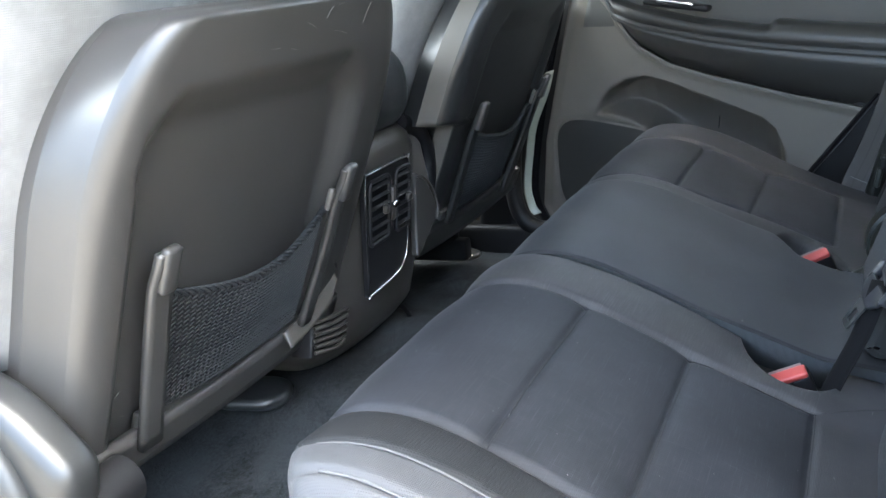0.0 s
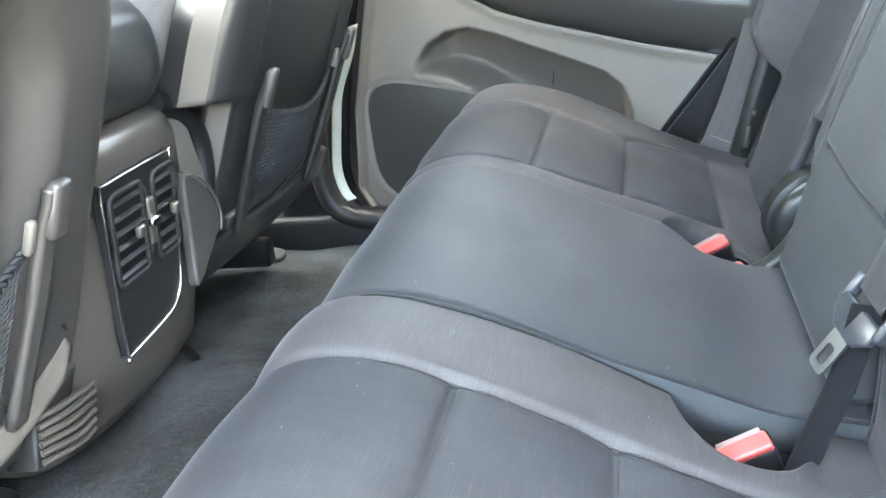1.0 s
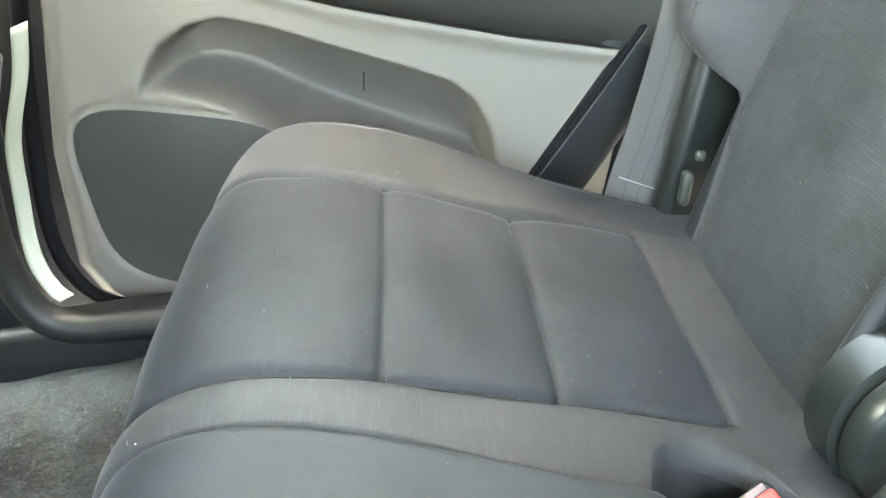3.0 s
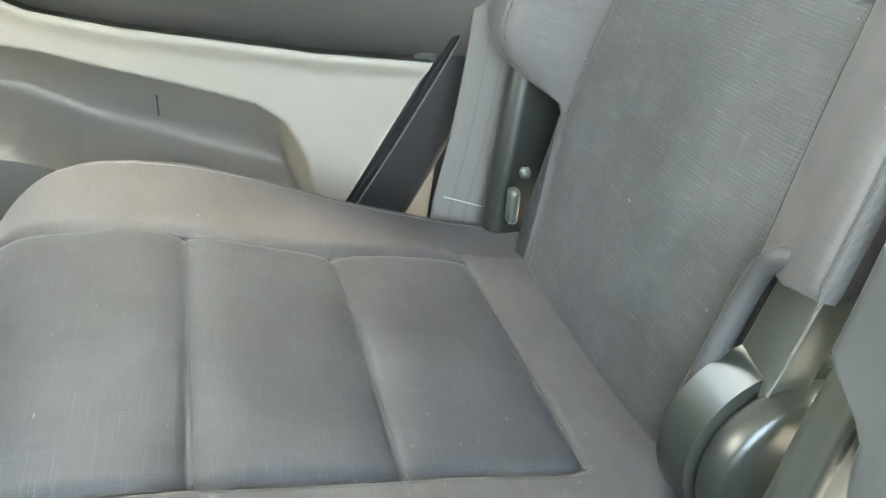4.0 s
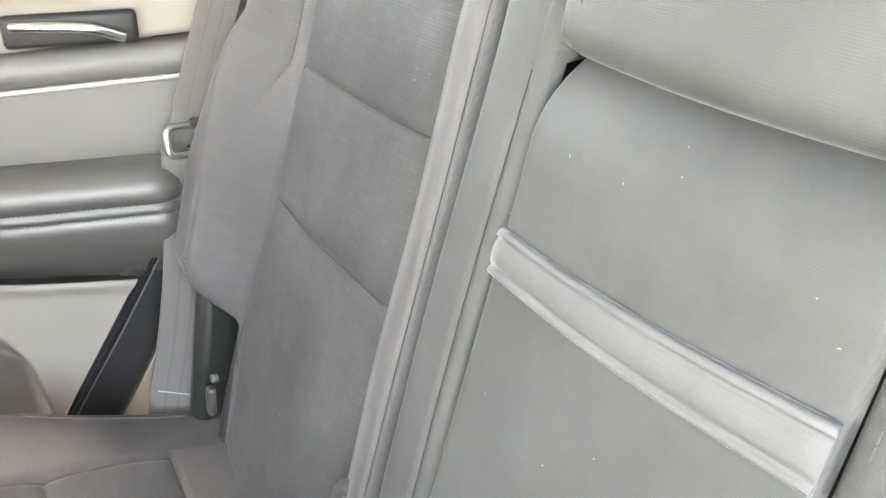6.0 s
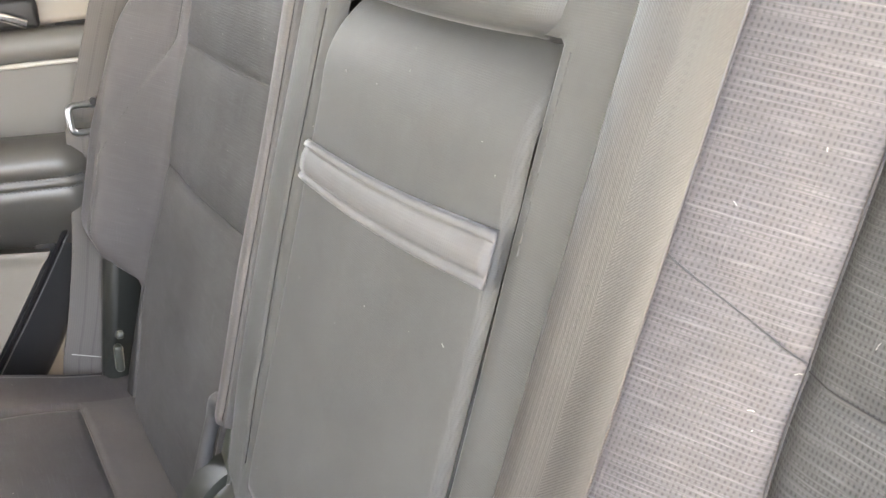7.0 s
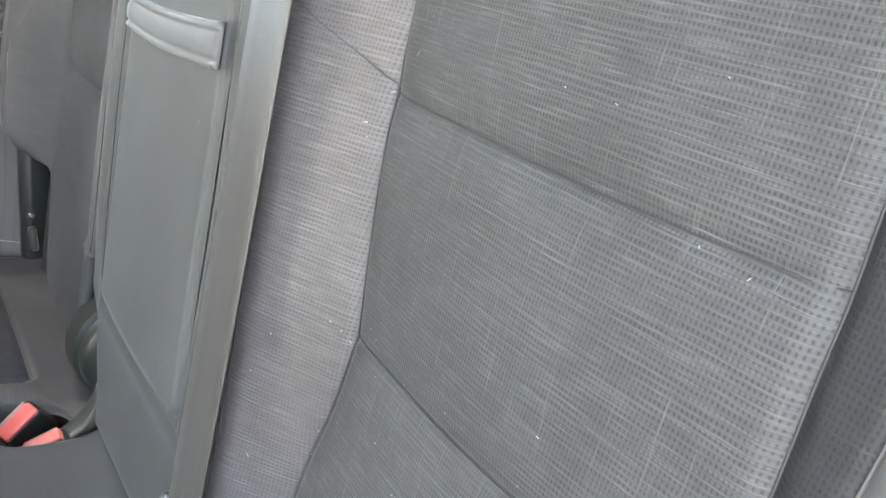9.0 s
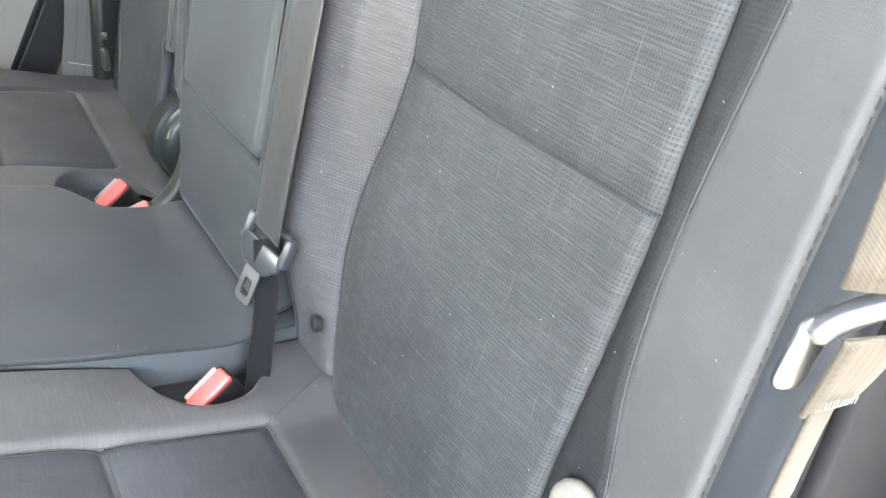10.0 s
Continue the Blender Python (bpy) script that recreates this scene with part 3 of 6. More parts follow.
def cushion_side(side, outer, end):
    """One outer cushion. side: -1 at the open door, 1 at the far door; outer: the seam of the insert; end: the outer edge."""
    split = 0.183 if side < 0 else 0.160

    def inner_seam(x):
        return 0.275 + 0 * x if side < 0 else np.clip(0.210 + (x + 0.33) * 0.19, 0.203, 0.256)

    def outer_seam(x):
        return outer + 0 * x if side < 0 else outer - 0.045 * (1 - step(x, -0.30, -0.09)) + 0.02 * (1 - step(x, -0.46, -0.38))

    def height(x, z, y):
        a = np.abs(y)
        s, o = inner_seam(x), outer_seam(x)
        body = step(-x, 0.09, 0.13)
        inside = step(a - s, -0.005, 0.005) * (1 - step(a - o, -0.005, 0.005))
        h = groove(a - s, 0.005, 0.005) * step(-x, 0.095, 0.11) + groove(a - o, 0.006, 0.0055) * step(-x, 0.095, 0.11)
        h = h + inside * (groove(x + 0.32, 0.004, 0.016) + groove(x + 0.32, 0.003, 0.003) + groove(x + 0.215, 0.004, 0.014) + groove(x + 0.215, 0.003, 0.003) + groove(x + 0.10, 0.003, 0.004))
        h = h + inside * body * 0.004 * np.sin(np.pi * np.clip((a - s) / (o - s), 0, 1)) ** 1.2
        h = h + (0.004 if side < 0 else 0.002) * np.sin(np.pi * np.clip((a - split) / (s - split), 0, 1)) * step(-x, 0.12, 0.2)
        h = h + 0.012 * (1 - step(a, 0.245, 0.29)) * step(x, -0.19, -0.10) * (side < 0)
        h = h + (0.014 if side < 0 else 0.003) * np.sin(np.pi * np.clip((a - o) / (2 * (end - o)), 0, 1)) * step(-x, 0.03, 0.16) * (1 - 0.6 * step(-x, 0.36, 0.47))
        h = h + groove(a - (end - 0.022), 0.004, 0.003)
        if side < 0:
            h = h + groove(a - (outer + 0.062), 0.004, 0.004)
        return h + 0.0016 * np.sin(31 * x + 17 * y) * np.sin(23 * y)

    def regions(x, z, y):
        a = np.abs(y)
        s, o = inner_seam(x), outer_seam(x)
        within = (a > s) & (a < o)
        r = np.where(within, np.where(x < -0.32, 0, np.where(x < -0.215, 1, 2)), np.where(a < s, 3, 4))
        r = np.where((a > outer + 0.062) & (side < 0), 5, r)
        r = np.where((x > -0.10) & (a < o + 0.01), 6, r)
        return np.where((z < 0.235) & (x > -0.44) & (x < 0.02) | ((x > 8) & (a > 0.3)), 7, r)

    def edges(x, z):
        corner = 0.085 * step(-x, 0.39, 0.50) ** 1.5
        scoop = np.sqrt(np.clip(1 - ((x + 0.128) / 0.050) ** 2, 0, 1)) * (z > 0.24)
        if side < 0:
            return -end + corner, -split - 0.058 * scoop, -outer + 0.07, -0.276
        return split + 0.055 * scoop, end - corner, 0.262, outer - 0.05

    def rim(x):
        """Radius of the inner edge: broad round the buckle pocket."""
        return 0.003 + 0.015 * np.exp(-(((x + 0.128) / 0.045) ** 4))

    y0, y1 = (-end, -split) if side < 0 else (split, end)
    seat = thing("rear_seat_cushion", "dark blue-grey woven cloth cushion with stitched panels", "seat cushion", "rear seat cushions")
    name = "cushion_near" if side < 0 else "cushion_far"
    seams = (0.275,) if side < 0 else (0.21, 0.23, 0.25)
    quilt(name, CUSHION, 13, 0, (-0.32, -0.215, -0.10, -0.078, -0.178), y0, y1, [side * v for v in (*seams, outer, end - 0.022, outer + 0.062, outer - 0.045)], height, regions,
          [("front_panel", M_CUSHION, "woven cloth front panel"), ("middle_panel", M_CUSHION, ""), ("rear_panel", M_CUSHION, ""), ("inner_bolster", M_EDGE, "ribbed cloth edge bolster"), ("outer_bolster", M_FAR_CUSHION if side > 0 else M_STRIP, "cloth outer bolster"),
           ("side_panel", M_SIDE, "smooth grey cloth side"), ("rear_strip", M_PLAIN, "plain cloth strip along the backrest"), ("underside", M_BLACK, "")], seat, edges, (rim, 0.028) if side > 0 else (0.035, rim),
          bends=[(side * (0.275 if side < 0 else 0.23), lambda x, z: side * inner_seam(x)), (side * outer, lambda x, z: side * outer_seam(x))] + ([(-(outer + 0.062), lambda x, z: -(outer + 0.062) + 0.05 * step(-x, 0.43, 0.50))] if side < 0 else []))
    for x in (-0.32, -0.215, -0.10):
        s, o = float(inner_seam(np.array(x))), float(outer_seam(np.array(x)))
        seam(name, 0, [(x, side * a) for a in np.arange(s, o, 0.02)] + [(x, side * o)], seat)
    seam(name, 0, [(x, side * float(inner_seam(np.array(x)))) for x in np.arange(-0.46, -0.09, 0.02)], seat)
    seam(name, 0, [(x, side * float(outer_seam(np.array(x)))) for x in np.arange(-0.46, -0.09, 0.02)], seat)
    if side < 0:
        seam(name, 0, [(-0.10 + 0.008 * k, -0.275 + 0.0045 * k) for k in range(9)], seat)
    if side < 0:
        piping(name, 0, [(x, -(outer + 0.062)) for x in np.arange(-0.43, -0.03, 0.03)], seat)
    piping(name, 0, [(x, side * (end - 0.022)) for x in np.arange(-0.40, -0.05, 0.03)], seat)
    return seat


cushion_side(-1, 0.565, 0.690)
cushion_side(1, 0.528, 0.625)


CENTRE = [(0.03, 0.28), (-0.02, 0.29), (-0.06, 0.297), (-0.1, 0.303), (-0.16, 0.327), (-0.22, 0.351), (-0.28, 0.379), (-0.33, 0.401), (-0.38, 0.415), (-0.42, 0.415), (-0.45, 0.402), (-0.47, 0.376), (-0.477, 0.341), (-0.47, 0.28), (-0.44, 0.215), (-0.36, 0.205), (-0.2, 0.205), (-0.05, 0.205), (0.02, 0.24)]


def centre_cushion():
    def height(x, z, y):
        h = 0.002 + 0.005 * np.sqrt(np.clip(1 - (y / 0.19) ** 2, 0, 1))
        return h + 0.0015 * np.sin(19 * x + 11 * y) * np.sin(27 * y + 2)

    def edges(x, z):
        scoop = 0.062 * (1 - step(-x, 0.135, 0.185)) * step(-x, -0.02, 0.0)
        return -0.1815 + 0 * x, 0.158 - scoop, -0.09, 0.05

    seat = thing("rear_seat_cushion", "plain dark grey cloth centre cushion of the rear seat", "seat cushion", "rear seat cushions")
    quilt("cushion_centre", CENTRE, 13, 0, (-0.16,), -0.1815, 0.158, (), height, None, [("padding", M_SEAT, "plain dark grey cloth")], seat, edges, (0.003, 0.009))


centre_cushion()

# ---- rear backrests ----
LEAN = math.tan(radians(22))


def back_x(z, proud=0.0):
    return 0.067 + (z - 0.542) * LEAN - proud


def back_loop(proud, z0, z1, thick):
    lo, hi = [(back_x(z, proud), z) for z in np.linspace(z0 + 0.02, z1 - 0.03, 9)], []
    front = [(back_x(z0, proud) + 0.03, z0 - 0.005), (back_x(z0, proud) + 0.006, z0 + 0.004)] + lo + [(back_x(z1, proud) + 0.012, z1 - 0.008), (back_x(z1, proud) + 0.04, z1)]
    return front + [(back_x(z1, proud) + thick, z1 - 0.03)] + [(back_x(z, proud) + thick, z) for z in np.linspace(z1 - 0.1, z0 + 0.1, 4)] + [(back_x(z0, proud) + thick, z0 + 0.02)], len(front)


INNER_NEAR = [(0.25, 0.255), (0.285, 0.249), (0.31, 0.241), (0.37, 0.233), (0.42, 0.235), (0.46, 0.244), (0.50, 0.257), (0.55, 0.264), (0.60, 0.260), (0.67, 0.256), (0.90, 0.252)]
PIPE_NEAR = [(0.25, 0.585), (0.35, 0.568), (0.42, 0.554), (0.465, 0.542), (0.525, 0.539), (0.585, 0.543), (0.65, 0.550), (0.90, 0.575)]


def seatback_side(side):
    loop, tops = back_loop(0.0, 0.255, 0.875, 0.13)
    edge_in = 0.1735
    roll = 0.1800 if side > 0 else 0.1865

    def stitch(z):
        return 0.603 - np.clip(0.42 * (z - 0.53), 0, 0.06) if side > 0 else 0.619 + 0 * z

    def inner(z):
        return 0.268 + 0 * z if side > 0 else np.interp(z, *spline(INNER_NEAR, 80).T)

    def outer(z):
        return 0.527 + 0.022 * np.exp(-(((z - 0.42) / 0.09) ** 2)) if side > 0 else 0.522 - 0.012 * (1 - step(z, 0.36, 0.55))

    def pipe(z):
        return np.interp(z, *spline(PIPE_NEAR, 80).T)

    def cross(a):
        """Height of the slanting seam over the near inner bolster."""
        return 0.673 + (0.257 - a) * 0.68

    def height(x, z, y):
        a = np.abs(y)
        s, o = inner(z), outer(z)
        inside = step(a - s, -0.006, 0.004) * (1 - step(a, o - 0.005, o + 0.005))
        h = groove(a - s, 0.004, 0.0036) + groove(a - s, 0.003, 0.010) + groove(a - roll, 0.0018, 0.0022) + groove(a - o, 0.005, 0.0045)
        across = np.clip((a - s) / (o - s), 0, 1)
        pull = 0.35 + 0.65 * np.sin(np.pi * across) ** 0.5
        for k in (0.545, 0.672):
            h = h + inside * pull * (groove(z - k, 0.003, 0.013) + groove(z - k, 0.0025, 0.0028))
        h = h + inside * (0.004 + 0.003 * step(z, 0.5, 0.6)) * np.sin(np.pi * across) ** 1.2
        h = h + 0.034 * (1 - step(a, 0.185, s + 0.004)) * step(z, 0.27, 0.40)
        up = step(z, 0.37, 0.45) if side > 0 else step(z, 0.34, 0.44)
        h = h + ((0.010 + 0.048 * up) * step(a, o, 0.60) if side > 0 else (0.006 + 0.030 * up) * step(a, 0.525, 0.655))
        h = h + groove(a - pipe(z), 0.003, 0.003) * (side < 0) + groove(a - stitch(z), 0.004, 0.003) * up
        if side < 0:
            h = h + (1 - step(a, s - 0.010, s)) * groove(z - cross(a), 0.0018, 0.0022)
        return h + 0.0012 * np.sin(27 * z + 13 * y) * np.sin(19 * y)

    def regions(x, z, y):
        a = np.abs(y)
        s, o = inner(z), outer(z)
        r = np.where((a > s) & (a < o), np.where(z < 0.545, 0, np.where(z < 0.672, 1, 2)), np.where(a < s, 3, 4))
        r = np.where((a < roll) & (side > 0), 6, r)
        r = np.where((a > o + 0.006) & (z < 0.40) & (side > 0), 5, r)
        r = np.where((a > stitch(z) + 0.004) & (side < 0), 6, r)
        return np.where((a > o) & (a < pipe(z)) & (side < 0), 5, r)

    def edges(x, z):
        wing = 0.655 + 0 * z - (np.clip(0.45 * (z - 0.55), 0, 0.07) if side > 0 else 0.0) - (0.095 * (1 - step(z, 0.398, 0.432)) if side > 0 else 0.0)
        if side < 0:
            return -wing, -edge_in + 0 * z, -0.530, -0.266
        return edge_in + 0.082 * (1 - step(z, 0.405, 0.425)), wing, 0.266, 0.552

    y0, y1 = (-0.655, -edge_in) if side < 0 else (edge_in, 0.655)
    weave = M_INSERT if side < 0 else M_INSERT_LIT
    seat = thing("rear_seatback", "dark woven cloth rear backrest with stitched panels and raised bolsters", "seat backrest", "rear seat backrests")
    quilt("back_near" if side < 0 else "back_far", loop, tops, 1, (0.545, 0.672, 0.70, 0.715), y0, y1, [side * v for v in (roll, 0.258 if side < 0 else 0.268, 0.522, 0.552, 0.559, 0.603 if side > 0 else 0.619)], height, regions,
          [("lower_panel", weave, "woven cloth lower panel"), ("middle_panel", weave, ""), ("upper_panel", weave, ""), ("inner_bolster", M_RIB if side < 0 else M_FAR, "ribbed cloth bolster beside the centre"),
           ("outer_bolster", M_BOLSTER if side < 0 else M_FAR, "smooth grey cloth outer bolster"), ("piping_strip", M_STRIP, "dark woven strip"), ("side_band", M_BAND_SHADED if side < 0 else M_PLAIN, "grey cloth side of the backrest, shade in its colour on the near one")], seat, edges, 0.011,
          bends=[(side * (0.258 if side < 0 else 0.268), lambda x, z: side * inner(z)), (side * 0.522, lambda x, z: side * outer(z))] + ([(-0.552, lambda x, z: -pipe(z))] if side < 0 else []))
    name = "back_near" if side < 0 else "back_far"
    for z in (0.545, 0.672):
        o = float(outer(np.array(z)))
        seam(name, 2, [(z, side * a) for a in np.arange(float(inner(np.array(z))), o, 0.012)] + [(z, side * o)], seat)
    seam(name, 2, [(z, side * float(inner(np.array(z)))) for z in np.arange(0.29, 0.85, 0.012)], seat)
    seam(name, 2, [(z, side * float(outer(np.array(z)))) for z in np.arange(0.29, 0.85, 0.02)], seat)
    if side < 0:
        seam(name, 2, [(cross(a), -a) for a in np.arange(0.178, 0.257, 0.007)], seat)
        piping(name, 2, [(z, -float(pipe(z))) for z in np.arange(0.36, 0.85, 0.02)], seat, 0.0006, M_STITCH)
    stitches(name, 2, [(z, side * float(stitch(z))) for z in np.arange(0.45, 0.85, 0.01)], seat)
    seam(name, 2, [(z, side * roll) for z in np.arange(0.43 if side > 0 else 0.30, 0.85, 0.01)], seat)
    # A black tube down the gap stands in for the shade in it.
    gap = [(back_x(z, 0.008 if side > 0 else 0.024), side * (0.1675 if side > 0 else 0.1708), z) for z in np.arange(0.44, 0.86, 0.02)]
    part("gap_shade", tube(gap, 0.0050 if side > 0 else 0.003, 8), M_RUBBER, seat, "black tube for the shade in the gap between the backrests")
    return seat


NEAR_BACK, FAR_BACK = seatback_side(-1), seatback_side(1)


def centre_back():
    loop, tops = back_loop(0.036, 0.305, 0.86, 0.10)

    def height(x, z, y):
        arm = np.maximum(np.maximum(y - 0.106, -0.121 - y), np.maximum(0.424 - z, z - 0.775))
        h = np.where(arm < 0, -0.022 * step(-arm, 0.0, 0.005), 0.0015 * np.exp(-((arm - 0.010) / 0.008) ** 2))
        return h + 0.006 * step(z, 0.42, 0.5) * np.sin(np.pi * np.clip((y - 0.105) / 0.064, 0, 1)) + 0.001 * np.sin(21 * z + 9 * y) + groove(y - 0.118, 0.002, 0.0022) * step(z, 0.43, 0.45)

    def edges(x, z):
        return -0.168 + 0 * z, 0.161 - 0.038 * (1 - step(z, 0.398, 0.424)) - 0.03 * (1 - step(z, 0.33, 0.40)), -0.125, 0.05

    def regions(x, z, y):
        # The well is black where the rest is cloth: shade put into its colour.
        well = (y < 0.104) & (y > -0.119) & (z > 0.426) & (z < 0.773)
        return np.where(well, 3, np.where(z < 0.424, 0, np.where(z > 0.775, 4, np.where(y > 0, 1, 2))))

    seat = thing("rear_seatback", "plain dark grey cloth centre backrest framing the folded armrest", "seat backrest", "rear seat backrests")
    quilt("back_centre", loop, tops, 1, (0.424, 0.775), -0.168, 0.168, (0.106, -0.121, 0.118), height, regions, [("lower_pad", M_CENTRE, "plain dark grey cloth"), ("side_pad", M_CENTRE, ""), ("side_pad", M_CENTRE, ""), ("recess", M_BLACK, "recess behind the armrest, its shade painted black"), ("upper_pad", M_CENTRE, "")], seat, edges, 0.009)
    seam("back_centre", 2, [(z, 0.118) for z in np.arange(0.44, 0.78, 0.02)], seat)
    stitches("back_centre", 2, [(z, -0.128) for z in np.arange(0.68, 0.78, 0.01)], seat, 0.006)
    return seat


centre_back()


def pad_between(name, z0, z1, y0, y1, proud, thick, mat, parent, edge, swell=0.004):
    """A padded block lying on the backrest's slope."""
    def height(x, z, y):
        u = np.clip((y - y0) / (y1 - y0), 0, 1)
        return swell * np.sin(np.pi * u) ** 0.6
    loop, tops = back_loop(proud, z0, z1, thick)
    quilt(parent.name, loop, tops, 1, (), y0, y1, (), height, None, [(name, mat, "")], parent, None, edge, coarse=0.006)


armrest = thing("armrest", "folded-up grey cloth centre armrest with a pull strap", "armrest")
pad_between("pad", 0.428, 0.770, -0.1190, 0.1000, 0.042, 0.045, M_CENTRE, armrest, 0.006)


def pull_strap():
    n, rows, uvs, faces = 24, [], [], []
    ring = [(-0.5, 0.0), (-0.47, 1.0), (-0.40, 1.5), (-0.34, 1.1), (-0.30, 0.5), (-0.26, 1.0), (-0.15, 1.5), (0, 1.65), (0.15, 1.5), (0.26, 1.0), (0.30, 0.5), (0.34, 1.1), (0.40, 1.5), (0.47, 1.0), (0.5, 0.0)]
    for k in range(n + 1):
        t = k / n
        y = 0.097 - 0.215 * t
        bow = 0.003 * math.sin(math.pi * t)
        zc = 0.674 + 0.006 * t - 0.002 * math.sin(math.pi * t)
        for a, b in ring:
            z = zc - 0.002 * (1 - t) + a * (0.025 + 0.003 * t)
            rows.append((back_x(z, 0.0445 + bow + 0.0022 * b), y, z))
            uvs.append((y, a * 0.024))
    m = len(ring)
    for k in range(n):
        faces += [(k * m + j, k * m + j + 1, (k + 1) * m + j + 1, (k + 1) * m + j) for j in range(m - 1)]
        faces.append((k * m + m - 1, k * m, (k + 1) * m, (k + 1) * m + m - 1))
    faces += [tuple(range(m))[::-1], tuple(range(n * m, n * m + m))]
    mesh_object("pull_strap", rows, faces, M_BOLSTER, armrest, uvs, label="sewn cloth pull strap")


pull_strap()
head_rest = thing("head_restraint", "grey cloth centre head restraint above the armrest", "head restraint")
pad_between("pad", 0.776, 0.97, -0.122, 0.108, 0.046, 0.09, M_CENTRE, head_rest, 0.022, 0.006)

for y in (-0.094, 0.080):
    seam("head_restraint", 2, [(z, y) for z in np.arange(0.80, 0.95, 0.01)], head_rest)

# ---- far rear door ----
def door_y(x):
    return 0.71 - 0.146 * (np.asarray(x, float) + 0.064)


ARM_LOW = [(-0.60, 0.70), (-0.565, 0.655), (-0.546, 0.616), (-0.499, 0.556), (-0.433, 0.515), (-0.359, 0.489), (-0.178, 0.438), (-0.065, 0.412), (0.05, 0.386)]
ARM_SEW = [(-0.60, 0.656), (-0.55, 0.626), (-0.486, 0.600), (-0.354, 0.564), (-0.261, 0.546), (-0.158, 0.530), (-0.02, 0.511), (0.06, 0.502)]
DOOR_REAR = [(0.10, -0.30), (0.27, -0.178), (0.411, -0.068), (0.495, -0.006), (0.60, 0.050), (0.82, 0.12)]
DOOR_FRONT = [(0.12, -0.70), (0.15, -0.745), (0.19, -0.763), (0.347, -0.742), (0.64, -0.660), (0.82, -0.61)]
SCOOP_TOP = [(-0.62, 0.40), (-0.60, 0.436), (-0.57, 0.468), (-0.53, 0.488), (-0.49, 0.492), (-0.44, 0.477), (-0.39, 0.455), (-0.30, 0.418), (-0.25, 0.396), (-0.225, 0.372), (-0.208, 0.33), (-0.20, 0.20)]
SCOOP_LOW = [(-0.62, 0.41), (-0.58, 0.412), (-0.53, 0.395), (-0.49, 0.368), (-0.44, 0.32), (-0.35, 0.27), (-0.20, 0.20)]
door = tagged(new("door_1"), "far rear door with taupe lower trim, black vinyl armrest and a speaker grille", "car door", kind="structure")


def panel(name, zs, left, right, bulge, mat, parent, thick=0.02, nx=150, label="", tilt=0.0):
    """A trim panel on the door: rows at zs from left(z) to right(z), standing out by bulge(x, z) towards the cabin."""
    zs = np.array(zs)
    L, R = np.array([left(z) for z in zs]), np.array([right(z) for z in zs])
    X = L[:, None] + (R - L)[:, None] * np.linspace(0, 1, nx)
    Z = zs[:, None] + 0 * X
    Y = door_y(X) - bulge(X, Z)
    a, b = X.shape
    front = np.stack([X, Y, Z], -1).reshape(-1, 3)
    back = np.stack([X, door_y(X) + thick, Z], -1).reshape(-1, 3)
    for side in (front, back):
        side[:, 2] += tilt * (side[:, 0] + 0.217)
    n, faces = a * b, []
    for i in range(a - 1):
        for j in range(b - 1):
            p, q, r, s = i * b + j, (i + 1) * b + j, (i + 1) * b + j + 1, i * b + j + 1
            faces.append((s, r, q, p))
    rim = [i * b for i in range(a)] + [(a - 1) * b + j for j in range(1, b)] + [i * b + b - 1 for i in range(a - 2, -1, -1)] + [j for j in range(b - 2, 0, -1)]
    for k in range(len(rim)):
        p, q = rim[k], rim[(k + 1) % len(rim)]
        faces.append((p, q, n + q, n + p))
    return mesh_object(name, np.vstack([front, back]), faces, mat, parent, label=label)


def speaker_field(x, z):
    return (np.abs((x + 0.565) / 0.147) ** 4 + np.abs((z + 0.2 * (x + 0.60) - 0.275) / 0.122) ** 4) ** 0.25


def scoop_cut(x, z):
    """How far down the scooped pocket a place lies, and how deep it is there."""
    top, low = on_line(x, SCOOP_TOP), on_line(x, SCOOP_LOW)
    t = (top - z) / np.maximum(top - low, 0.02)
    depth = 0.115 * step(x, -0.612, -0.55) * (1 - step(x, -0.228, -0.205))
    return t, 1.3 * depth * (0.6 * step(top - z, 0.0, 0.018) + 0.4 * step((top - z) / 0.115, 0.0, 1.0)) * (1 - step(t, 0.68, 1.0))


def lower_bulge(x, z):
    cut = scoop_cut(x, z)[1]
    lip = 0.006 * np.exp(-(((z - on_line(x, ARM_LOW) + 0.006) / 0.010) ** 2))
    s = speaker_field(x, z)
    ring = -0.008 * np.exp(-(((s - 1.0) / 0.022) ** 2)) * step(0.42 - z, 0, 0.02)
    edge = 0.014 * (1 - step(x - np.interp(z, *zip(*DOOR_FRONT)), 0.0, 0.03))
    dip = 0.006 * np.exp(-(((x + 0.605) / 0.02) ** 2 + ((z - 0.425) / 0.014) ** 2))
    return lip - cut + ring - edge + dip


